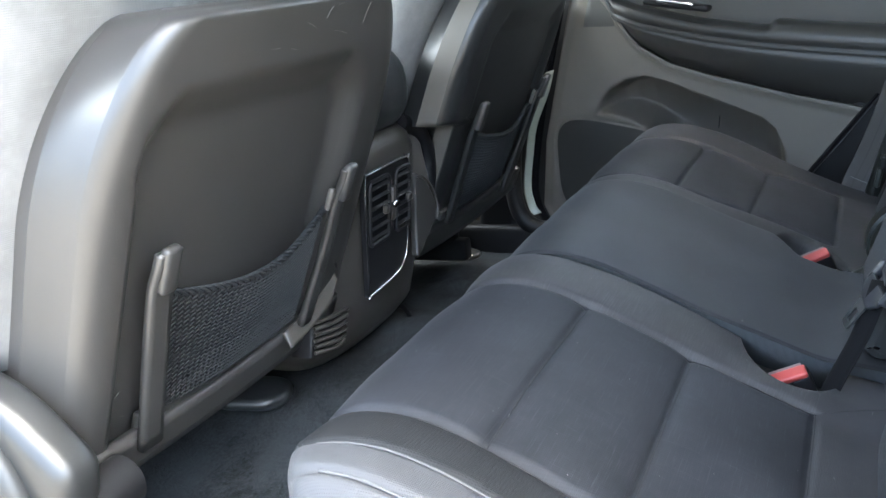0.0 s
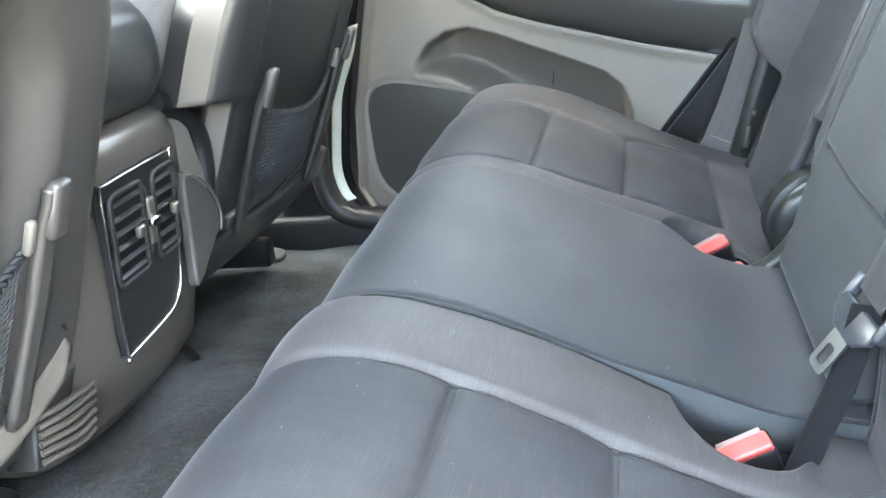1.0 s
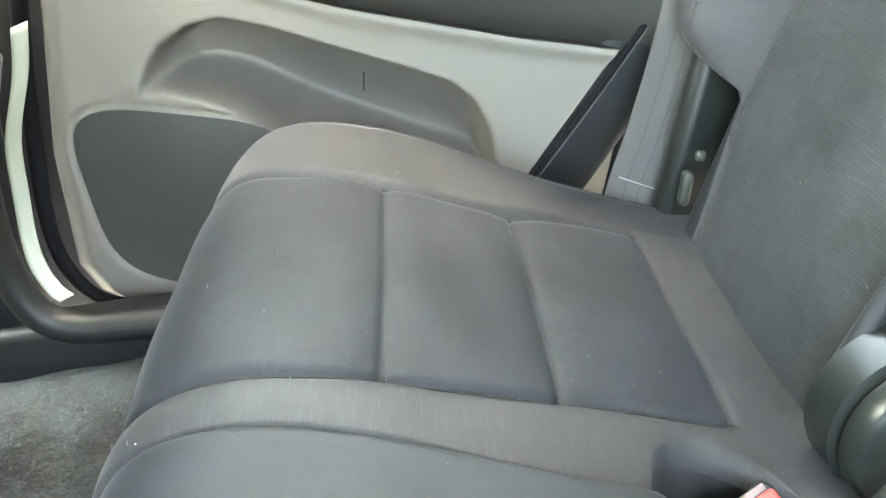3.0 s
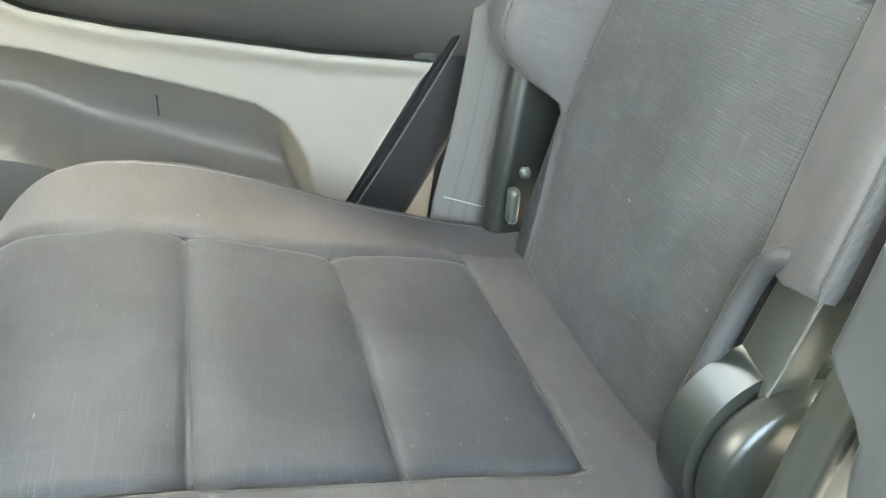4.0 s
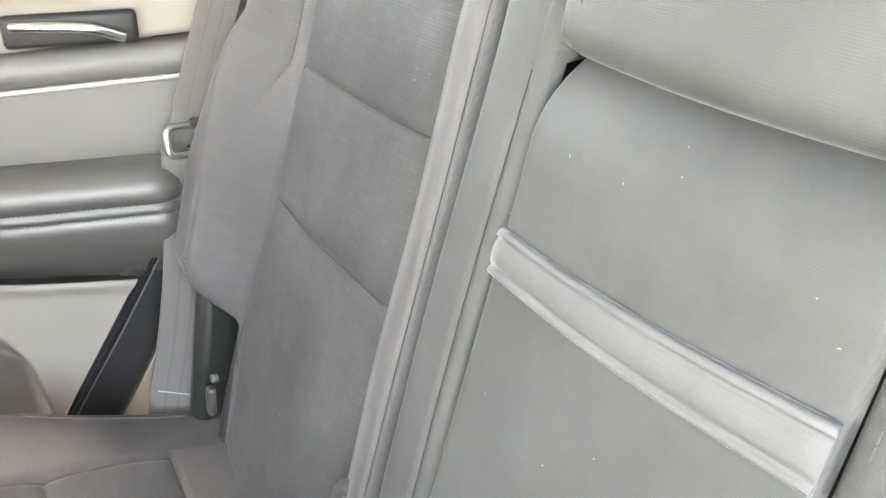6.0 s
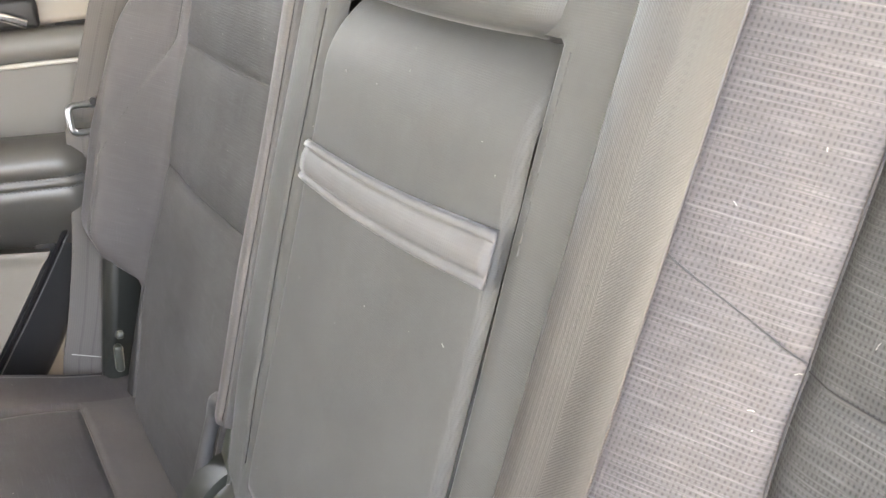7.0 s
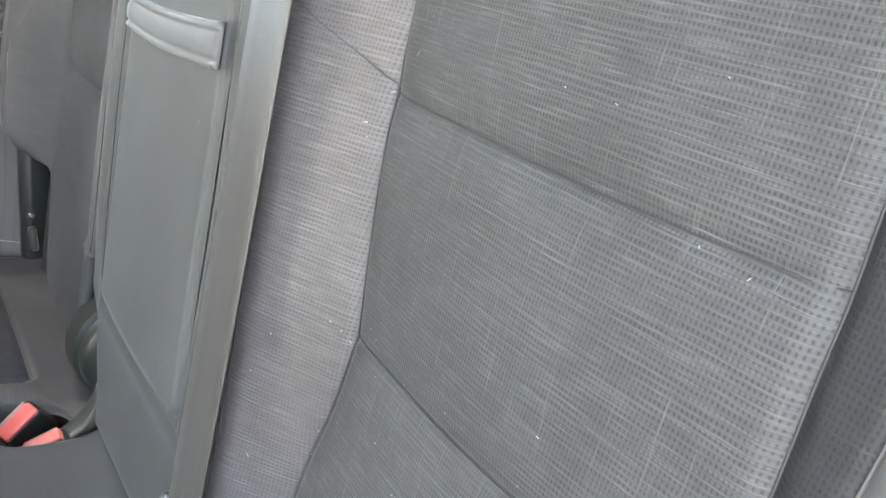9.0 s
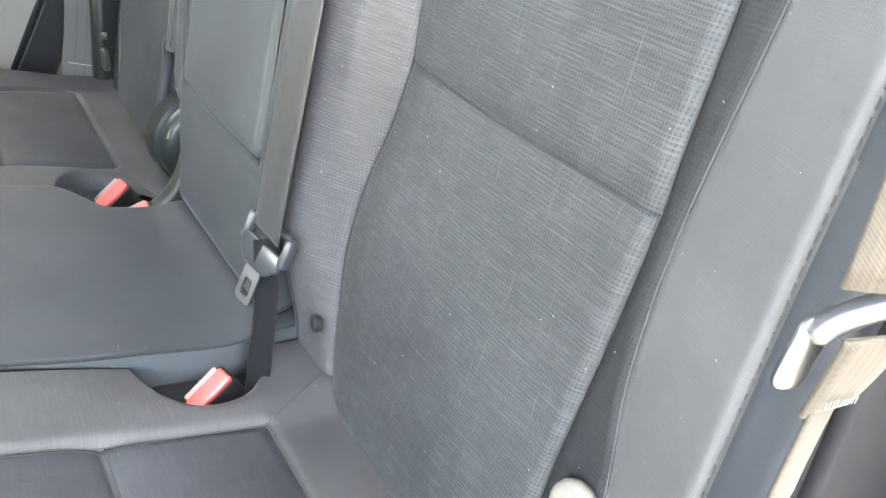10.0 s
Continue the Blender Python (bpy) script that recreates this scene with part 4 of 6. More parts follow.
def lower_panel():
    nz, nx, verts, faces = 110, 190, [], []
    us = np.linspace(0, 1, nx)
    for k in range(nz):
        w = k / (nz - 1)
        xs = np.linspace(-0.763, 0.02, nx)
        top = on_line(xs, ARM_LOW)
        zs = 0.135 + (np.minimum(top, 0.68) - 0.135) * w
        lo, hi = np.interp(zs, *zip(*DOOR_FRONT)), np.interp(zs, *zip(*DOOR_REAR))
        for _ in range(3):
            xs = lo + (hi - lo) * us
            zs = 0.135 + (np.minimum(on_line(xs, ARM_LOW), 0.68) - 0.135) * w
            lo, hi = np.interp(zs, *zip(*DOOR_FRONT)), np.interp(zs, *zip(*DOOR_REAR))
        ys = door_y(xs) - lower_bulge(xs, zs)
        verts += list(zip(xs, ys, zs))
    for i in range(nz - 1):
        for j in range(nx - 1):
            p = i * nx + j
            q = [p + 1, p + nx + 1, p + nx, p]
            faces.append(q[::-1])
    n = len(verts)
    rim = [j for j in range(nx)] + [i * nx + nx - 1 for i in range(1, nz)] + [(nz - 1) * nx + j for j in range(nx - 2, -1, -1)] + [i * nx for i in range(nz - 2, 0, -1)]
    verts += [(verts[r][0], float(door_y(verts[r][0])) + 0.035, verts[r][2]) for r in rim]
    m = len(rim)
    for k in range(m):
        faces.append((rim[k], n + k, n + (k + 1) % m, rim[(k + 1) % m]))
    mesh_object("lower_panel", verts, faces, M_TAUPE, door, label="taupe moulded plastic with a scooped pocket")


lower_panel()


def door_armrest():
    xs, n, faces = np.linspace(-0.595, 0.045, 120), 0, []
    rows = []
    for x in xs:
        lo, sew = float(on_line(x, ARM_LOW)), float(on_line(x, ARM_SEW))
        end = float(step(x, 0.05, 0.0) if x > 0 else 1) * float(step(x, -0.60, -0.52))
        rear = float(1 - step(x, -0.03, 0.045)) * float(step(x, -0.60, -0.50))
        p = 0.010 + 0.038 * rear
        sew = max(sew, lo + 0.012)
        prof = [(lo - 0.010, -0.030), (lo - 0.004, -0.016), (lo + (sew - lo) * 0.22, -0.012 + 0.38 * p), (lo + (sew - lo) * 0.5, -0.006 + 0.84 * p), (lo + (sew - lo) * 0.78, -0.002 + 0.99 * p), (sew - 0.0085, p - 0.0005), (sew - 0.006, p - 0.0035), (sew - 0.0035, p), (sew, p + 0.001), (sew + 0.0035, p), (sew + 0.006, p - 0.0035), (sew + 0.0085, p), (sew + 0.018, p + 0.004), (sew + 0.030, p + 0.002), (sew + 0.041, p - 0.008), (sew + 0.048, p - 0.022), (sew + 0.052, -0.03)]
        if x < -0.21:
            dip = 0.014 * float(1 - step(x, -0.236, -0.215))
            prof = [(z - (dip if z > sew + 0.03 else 0), q) for z, q in prof]
        rows.append([(x, float(door_y(x)) - q, z) for z, q in prof])
    m = len(rows[0])
    verts = [v for r in rows for v in r]
    for k in range(len(rows) - 1):
        for j in range(m - 1):
            faces.append((k * m + j, (k + 1) * m + j, (k + 1) * m + j + 1, k * m + j + 1))
        faces.append((k * m + m - 1, (k + 1) * m + m - 1, (k + 1) * m, k * m))
    faces += [tuple(range(m)), tuple(range((len(rows) - 1) * m, len(rows) * m))[::-1]]
    arm = mesh_object("armrest", verts, faces, M_LEATHER, door, label="black padded vinyl armrest with a double seam")
    bits = []
    for off in (-0.0065, 0.0065):
        for x in np.arange(-0.56, 0.035, 0.0045):
            z = float(on_line(x, ARM_SEW))
            rear = float(1 - step(x, -0.03, 0.045)) * float(step(x, -0.60, -0.50))
            z = max(z, float(on_line(x, ARM_LOW)) + 0.012) + off
            y = float(door_y(x)) - (0.010 + 0.038 * rear) - 0.0006
            bits.append(rounded_box((0.003, 0.0012, 0.0012), 0.0003, Matrix.Translation((x, y + 0.002, z)), 1))
    part("stitching", joined(bits), M_STITCH, arm, "dark grey sewn thread")


door_armrest()
panel("upper_panel", np.linspace(0.50, 0.664, 40), lambda z: np.interp(z, *zip(*DOOR_FRONT)) + 0.055, lambda z: np.interp(z, *zip(*DOOR_REAR)) - 0.012, lambda x, z: 0.002 - 0.018 * step(z, 0.60, 0.50), M_UPPER, door, nx=60, label="grey vinyl panel above the armrest", tilt=-0.06)
panel("trim_strip", np.linspace(0.666, 0.702, 14), lambda z: -0.62, lambda z: 0.075, lambda x, z: 0.004 + 0.012 * np.sin(np.pi * np.clip((z - 0.666) / 0.036, 0, 1)) ** 0.6 + 0.002, M_UPPER, door, nx=40, label="taupe rounded ledge strip", tilt=-0.08)
panel("top_panel", np.linspace(0.701, 0.82, 20), lambda z: -0.66, lambda z: 0.10, lambda x, z: 0.002 + 0.03 * step(z, 0.74, 0.80), M_TAUPE, door, nx=40, label="grey vinyl panel under the window", tilt=-0.05)
handle_at = pose(-0.060, float(door_y(-0.06)) - 0.012, 0.712, 0, 6, -8.3)
release = part("release_cup", rounded_box((0.13, 0.012, 0.034), 0.006, handle_at), M_BLACK, door, "black door handle cup")
lever = spline([(-0.055, -0.008, 0.006), (-0.02, -0.017, 0.006), (0.02, -0.017, 0.002), (0.05, -0.009, -0.010)], 24)
part("door_handle", tube([handle_at @ Vector(p) for p in lever], 0.0055, 10), M_CHROME, release, "bright chrome door handle")

seal_pts = [(x, float(door_y(x)) - 0.012, z) for z, x in [(0.62, 0.068), (0.56, 0.036), (0.495, -0.002), (0.411, -0.064), (0.34, -0.118), (0.27, -0.174), (0.20, -0.228)]]
seal = part("seal", tube(spline(seal_pts, 40), 0.0032, 10), M_RUBBER, door, "black rubber door seal")
part("seal_edge", tube(spline([(x + 0.008, y + 0.001, z + 0.001) for x, y, z in seal_pts], 40), 0.0008, 6), M_PIPE, seal, "thin pale line along the seal's edge")
front_seal = [(x, float(door_y(x)) - 0.004, z) for z, x in [(0.80, -0.632), (0.64, -0.676), (0.50, -0.718), (0.347, -0.758), (0.24, -0.776), (0.175, -0.765), (0.14, -0.73), (0.125, -0.66)]]
part("seal", tube(spline(front_seal, 50), 0.010, 10), M_RUBBER, door, "black rubber door seal")


def speaker_grille():
    verts, faces, rings, seg = [], [], 14, 64
    for r in range(rings + 1):
        for k in range(seg):
            a = 2 * math.pi * k / seg
            c, s = math.cos(a), math.sin(a)
            q = (abs(c) ** 4 + abs(s) ** 4) ** -0.25 * 0.975 * max(r, 0.01) / rings
            x = -0.565 + 0.147 * c * q
            z = 0.275 + 0.122 * s * q - 0.2 * (x + 0.60)
            verts.append((x, float(door_y(x)) - 0.003 - 0.004 * (1 - (r / rings) ** 4), z))
    for r in range(rings):
        for k in range(seg):
            faces.append((r * seg + k, r * seg + (k + 1) % seg, (r + 1) * seg + (k + 1) % seg, (r + 1) * seg + k))
    return mesh_object("speaker_grille", verts, [f[::-1] for f in faces], M_GRILLE, door, label="perforated plastic speaker grille")


def grille_material():
    m, n, l, p = nodes_of("perforated_plastic")
    co = n.new("ShaderNodeTexCoord").outputs["Object"]
    sep = n.new("ShaderNodeSeparateXYZ")
    l.new(co, sep.inputs[0])
    a = calc(n, l, "SINE", calc(n, l, "MULTIPLY", sep.outputs[0], 2100))
    b = calc(n, l, "SINE", calc(n, l, "MULTIPLY", sep.outputs[2], 2100))
    hole = calc(n, l, "GREATER_THAN", calc(n, l, "MULTIPLY", a, b), 0.35)
    l.new(mixed(n, l, hole, (0.024, 0.0235, 0.0215), (0.005, 0.005, 0.005)), p.inputs["Base Color"])
    p.inputs["Roughness"].default_value = 0.55
    bumped(n, l, p, calc(n, l, "SUBTRACT", 1.0, hole), 0.7, 0.0008)
    return m


M_GRILLE = grille_material()
speaker_grille()

cup_at = pose(-0.405, float(door_y(-0.405)) - 0.046, 0.634, 0, 11, -8.3)
cup = part("pull_cup", rounded_box((0.135, 0.030, 0.012), 0.005, cup_at), M_BLACK, door, "black pull cup on the armrest")
part("cup_edge", rounded_box((0.075, 0.018, 0.007), 0.003, cup_at @ pose(0.0, -0.008, 0.005)), M_CHROME, cup, "bright pull lever")
line = [(x, float(door_y(x)) - 0.010, 0.6645 - 0.08 * (x + 0.217)) for x in np.linspace(-0.62, 0.060, 24)]
part("trim_line", tube(line, 0.0032, 8), M_TRIMGREY, door, "thin pale lip under the ledge strip")

# ---- front seats ----
def front_seat(yc, outward):
    """A front seat seen from behind. outward: -1 where its outer side is at the open door, 1 at the far door."""
    seat = thing("front_seat", "front seat with a dark plastic back shell and net pocket", "car seat", "front seats")
    slope = math.tan(radians(25))
    # The far seat's shell is darker: its shade is put into the colour.
    shell_mat = M_SHELL if outward < 0 else M_SHELL_SHADE_RECLINER

    def spot(z, y, out=0.0):
        return (-0.642 + (z - 0.535) * slope + out, yc + y, z)

    # back shell: flanks wrap forwards, a shallow recess inside
    zs = np.r_[np.linspace(0.295, 0.66, 60), np.linspace(0.664, 0.7445, 34)]
    verts, faces, cols = [], [], 97

    def half(z, inner):
        """Half width of the shell at its flanks: broad low down, round at the shoulders."""
        if inner and outward < 0:
            return 0.178 + 0.097 * math.sqrt(max(0.0, 1 - max(0.0, (z - 0.58) / 0.1655) ** 2))
        if inner:
            return 0.15 + 0.095 * math.sqrt(max(0.0, 1 - max(0.0, (z - 0.58) / 0.1655) ** 2)) - 0.082 * (1 - float(step(z, 0.508, 0.524)))
        return 0.13 + 0.100 * math.sqrt(max(0.0, 1 - max(0.0, (z - 0.57) / 0.1755) ** 2))

    for z in zs:
        for k in range(cols):
            t = 2 * k / (cols - 1) - 1
            a = abs(t)
            inner = t * outward < 0
            wide, turn = half(z, inner), 0.030 if t < 0 else 0.048
            if a < 0.64:
                y, out = t / 0.64 * (wide - turn), 0.0
            elif a < 0.80:
                ang = (a - 0.64) / 0.16 * math.pi / 2
                y, out = math.copysign(wide - turn + turn * math.sin(ang), t), -0.8 * turn * (1 - math.cos(ang))
            else:
                far = (a - 0.80) / 0.20
                reach = 0.032 if inner else 0.055
                y, out = math.copysign(wide + 0.003 * far, t), -0.8 * turn - reach * far
            low = 0.162 if inner else 0.184
            soft = 0.017 if inner and outward < 0 else 0.006
            rec = step(low - abs(y), -soft, soft) * (1.7 if outward < 0 else 1.0) * step(0.662 - z - 0.9 * max(0, abs(y) - low + 0.035), -0.022, 0.022)
            top = -0.022 * step(z, 0.730, 0.7445) ** 2
            verts.append(spot(z, y, out - 0.015 * rec + 0.008 * (1 - (y / 0.26) ** 2) + top))
    a, b = len(zs), cols
    for i in range(a - 1):
        for j in range(b - 1):
            faces.append((i * b + j, (i + 1) * b + j, (i + 1) * b + j + 1, i * b + j + 1)[::-1])
    n = len(verts)
    rim = [i * b for i in range(a)] + [(a - 1) * b + j for j in range(1, b)] + [i * b + b - 1 for i in range(a - 2, -1, -1)] + [j for j in range(b - 2, 0, -1)]
    verts += [(verts[r][0] - 0.03, verts[r][1] * 0.97 + yc * 0.03, verts[r][2]) for r in rim]
    for k in range(len(rim)):
        faces.append((rim[k], rim[(k + 1) % len(rim)], n + (k + 1) % len(rim), n + k))
    side_of = [f[0] % b for f in faces[: (a - 1) * (b - 1)]]
    cut = int(0.12 * cols)
    # The far seat's inner flank is coloured as lit from the open door.
    names = (("back_shell", shell_mat, "scuffed dark plastic back shell, shade in its colour on the far seat"), ("flank", M_SHELL if outward < 0 else M_FLANK_LIT_TRIM, "taupe plastic flank, its light painted in on the far seat"), ("flank", M_FLANK if outward < 0 else M_SHELL_SHADE_RECLINER, "plastic flank"))
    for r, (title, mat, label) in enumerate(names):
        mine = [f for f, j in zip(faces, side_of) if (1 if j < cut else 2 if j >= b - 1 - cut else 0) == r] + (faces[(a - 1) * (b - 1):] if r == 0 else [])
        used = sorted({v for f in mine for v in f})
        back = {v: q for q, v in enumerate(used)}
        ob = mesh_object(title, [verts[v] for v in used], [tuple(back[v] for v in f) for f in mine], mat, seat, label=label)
        shell = ob if r == 0 else shell

    # padded back with side bolsters, in front of the shell
    loop = []
    for k in range(48):
        ang = 2 * math.pi * k / 48
        c, s = math.cos(ang), math.sin(ang)
        loop.append((0.5 * math.copysign(abs(c) ** 0.55, c), 0.5 * math.copysign(abs(s) ** 0.55, s)))
    verts, faces, uvs = [], [], []
    levels = np.linspace(0.44, 1.00, 24)
    for z in levels:
        w = (0.53 + 0.01 * step(z, 0.4, 0.5) - 0.08 * step(z, 0.78, 0.98)) * (1 if z < 0.95 else max(0.3, 1 - ((z - 0.95) / 0.06) ** 2 * 0.5))
        d = 0.17 - 0.05 * step(z, 0.6, 1.0)
        for k, (c, s) in enumerate(loop):
            bol = 0.05 * step(abs(s), 0.32, 0.5) * (c < 0)
            p = spot(z, s * w, -0.082 - d / 2 + c * d - bol)
            verts.append(p)
            uvs.append((k * 0.02, z))
    m = len(loop)
    for i in range(len(levels) - 1):
        for k in range(m):
            faces.append((i * m + k, i * m + (k + 1) % m, (i + 1) * m + (k + 1) % m, (i + 1) * m + k))
    faces += [tuple(range(m))[::-1], tuple(range((len(levels) - 1) * m, len(levels) * m))]
    mesh_object("padded_back", verts, faces, M_GREY, seat, uvs, label="grey cloth padded back and side bolsters")
    part("cushion", rounded_box((0.46, 0.52, 0.15), 0.05, Matrix.Translation((-1.02, yc, 0.37)), 4), M_PLAIN, seat, "dark cloth seat cushion")
    part("seat_frame", rounded_box((0.34, 0.42, 0.06), 0.015, Matrix.Translation((-1.06, yc, 0.26))), M_BLACK, seat)
    for s in (-1, 1):
        part("seat_rail", rounded_box((0.46, 0.035, 0.05), 0.008, Matrix.Translation((-1.08, yc + s * 0.20, 0.165))), M_BLACK, seat)
        part("rail_leg", rounded_box((0.05, 0.03, 0.10), 0.008, Matrix.Translation((-0.90, yc + s * 0.20, 0.20))), M_BLACK, seat)

    # shell's lower lip
    lip = [spot(0.297 + 0.012 * (t / 0.24) ** 2, t, 0.004) for t in np.linspace(-0.235, 0.235, 20)]
    ribbon("lower_lip", [(x + 0.004, y, z + 0.012) for x, y, z in lip], [(slope, 0, 1)] * 20, 0.050, 0.014, shell_mat, shell, "lower edge of the back shell")

    # net pocket: side strips, elastic cord, strands
    pocket = part("pocket_back", rounded_box((0.010, 0.29, 0.03), 0.003, pose(*spot(0.340, 0, -0.004), 0, 25, 0)), shell_mat, seat, "lower edge of the net pocket")
    for s in (-1, 1):
        pts = [(0.538, 0.155), (0.525, 0.156), (0.50, 0.156), (0.45, 0.154), (0.40, 0.149), (0.335, 0.142)] if s * outward < 0 else [(0.538, 0.157), (0.525, 0.158), (0.50, 0.157), (0.45, 0.153), (0.40, 0.148), (0.315, 0.138)]
        path = spline([spot(z, s * y, 0.016 + 0.004 * (z > 0.51)) for z, y in pts], 24)
        ribbon("pocket_strip", path, [(0, 1, 0)] * 24, 0.030 if s * outward > 0 else 0.021, 0.009, shell_mat, pocket, "dark plastic clip strip")
        part("clip", rounded_box((0.012, 0.021, 0.050), 0.005, pose(*spot(0.520, s * 0.157, 0.023), 0, 25, 0)), M_SHELL, pocket, "worn plastic clip")
        part("catch", rounded_box((0.008, 0.009, 0.03), 0.003, pose(*spot(0.503, s * 0.157 - s * 0.016, 0.012), 0, 25, 0)), M_FLANK_LIT_TRIM, pocket, "pale grey catch beside the clip")

    def net(u, v):
        """u 0..1 from the inner to the outer side, v 0..1 from the bottom to the cord."""
        side = u * 2 - 1
        inner, outer = -0.130 - 0.014 * v, 0.120 + 0.018 * v
        y = (inner + (outer - inner) * u) * outward
        topz = 0.492 - 0.004 * u - 0.028 * math.sin(math.pi * u)
        z = 0.345 + (topz - 0.345) * v
        return spot(z, y, 0.006 + 0.022 * math.sin(math.pi * u) * (0.35 + 0.65 * v))

    strands, rows, waves = [], 25, 34
    for k in range(rows):
        pts = []
        for i in range(2 * waves + 1):
            v = (k + 0.5 + (0.50 if i % 2 else -0.30)) / rows
            pts.append(Vector(net(0.005 + 0.99 * i / (2 * waves), min(1, max(0, v)))) + Vector((0.0012 if i % 2 else -0.0004, 0, 0)))
        strands.append(tube(pts, 0.0010, 4))
    part("net", joined(strands), M_NET, pocket, "black elastic net")
    cord = []
    for phase in (0, math.pi):
        cord.append(tube([Vector(net(u, 1)) + Vector((math.cos(u * 95 + phase), 0, math.sin(u * 95 + phase))) * 0.0022 for u in np.linspace(0, 1, 160)], 0.0025, 6))
    part("net_cord", joined(cord), M_NET, pocket, "twisted elastic cord")

    # trim flap and loop at the near seat's inner lower corner
    if outward > 0:
        return seat
    flap = spline([spot(0.325, outward * -0.105, 0.018), spot(0.333, outward * -0.150, 0.016), spot(0.350, outward * -0.200, 0.010), spot(0.375, outward * -0.225, 0.0)], 16)
    ribbon("trim_flap", flap, [(0.35, 0, -0.94)] * 16, 0.022, 0.004, M_FLANK, seat, "curved trim flap")
    loop_line = spline([spot(0.395, outward * -0.215, 0.0), spot(0.37, outward * -0.235, -0.004), spot(0.345, outward * -0.228, -0.004), spot(0.335, outward * -0.205, 0.0)], 16)
    part("trim_loop", tube(loop_line, 0.004, 8), M_BLACK, seat)

    # recliner cover at the outer lower corner
    o = outward
    cover = spline([(-0.675, 0.345), (-0.672, 0.375), (-0.70, 0.405), (-0.745, 0.440), (-0.80, 0.455), (-0.85, 0.42), (-0.84, 0.34), (-0.79, 0.28), (-0.72, 0.28), (-0.69, 0.31)], 48, True)
    bm = plate([(x, z) for x, z in cover], 0.05, 0.018, None, 5)
    bm.transform(Matrix(((1, 0, 0, 0), (0, 0, o, yc + o * 0.238), (0, 1, 0, 0), (0, 0, 0, 1))))
    rec = part("recliner_cover", bm, M_SHELL_SHADE_RECLINER, seat, "satin dark grey plastic recliner cover")
    arc = spline([(-0.84, yc + o * 0.286, 0.43), (-0.79, yc + o * 0.290, 0.425), (-0.75, yc + o * 0.290, 0.39), (-0.73, yc + o * 0.290, 0.34), (-0.735, yc + o * 0.286, 0.29)], 30)
    part("ridge", tube(arc, 0.016, 12), M_SHELL_SHADE_RECLINER, rec)
    part("pivot", tube([(-0.70, yc + o * 0.20, 0.318), (-0.70, yc + o * 0.285, 0.318)], 0.026, 20), M_BLACK, rec, "black pivot cap")
    return seat


NEAR_SEAT = front_seat(-0.385, -1)
front_seat(0.355, 1)

# ---- centre console ----
console = thing("center_console", "dark plastic centre console with rear air vents and a padded lid", "console")


def console_body():
    slope = math.tan(radians(9))
    levels = [(0.215, 0.155, 0.03), (0.24, 0.158, 0.01), (0.30, 0.156, 0), (0.38, 0.150, 0), (0.46, 0.143, 0), (0.50, 0.138, 0), (0.525, 0.130, 0.008), (0.535, 0.118, 0.02)]
    verts, faces, m = [], [], 0
    for z, w, back in levels:
        x0 = -0.712 + (z - 0.40) * slope - back
        ring = []
        for k in range(17):
            a = math.pi / 2 * (k / 8 - 1)
            y = w * (0 if k == 8 else math.copysign(1, a)) * (1 - (1 - abs(math.sin(a))) ** 2.0)
            x = x0 - 0.080 * (1 - abs(math.cos(a)) ** 1.2)
            ring.append((x, y - 0.006, z))
        ring = [(-1.45, -w - 0.006, z)] + ring + [(-1.45, w - 0.006, z)]
        m = len(ring)
        verts += ring
    for i in range(len(levels) - 1):
        for k in range(m):
            faces.append((i * m + k, i * m + (k + 1) % m, (i + 1) * m + (k + 1) % m, (i + 1) * m + k))
    faces += [tuple(range(m))[::-1], tuple(range((len(levels) - 1) * m, len(levels) * m))]
    mesh_object("body", verts, faces, M_CONSOLE, console, label="satin dark grey plastic body")


console_body()
lid = rounded_box((0.52, 0.262, 0.140), 0.062, Matrix.Translation((-0.955, 0.0, 0.595)), 6)
part("lid", lid, M_LID, console, "black padded vinyl armrest lid")
VENT = pose(-0.7095, -0.0195, 0.400, 90 - 0, 0, 90) @ pose(0, 0, 0, 9, 0, 0)


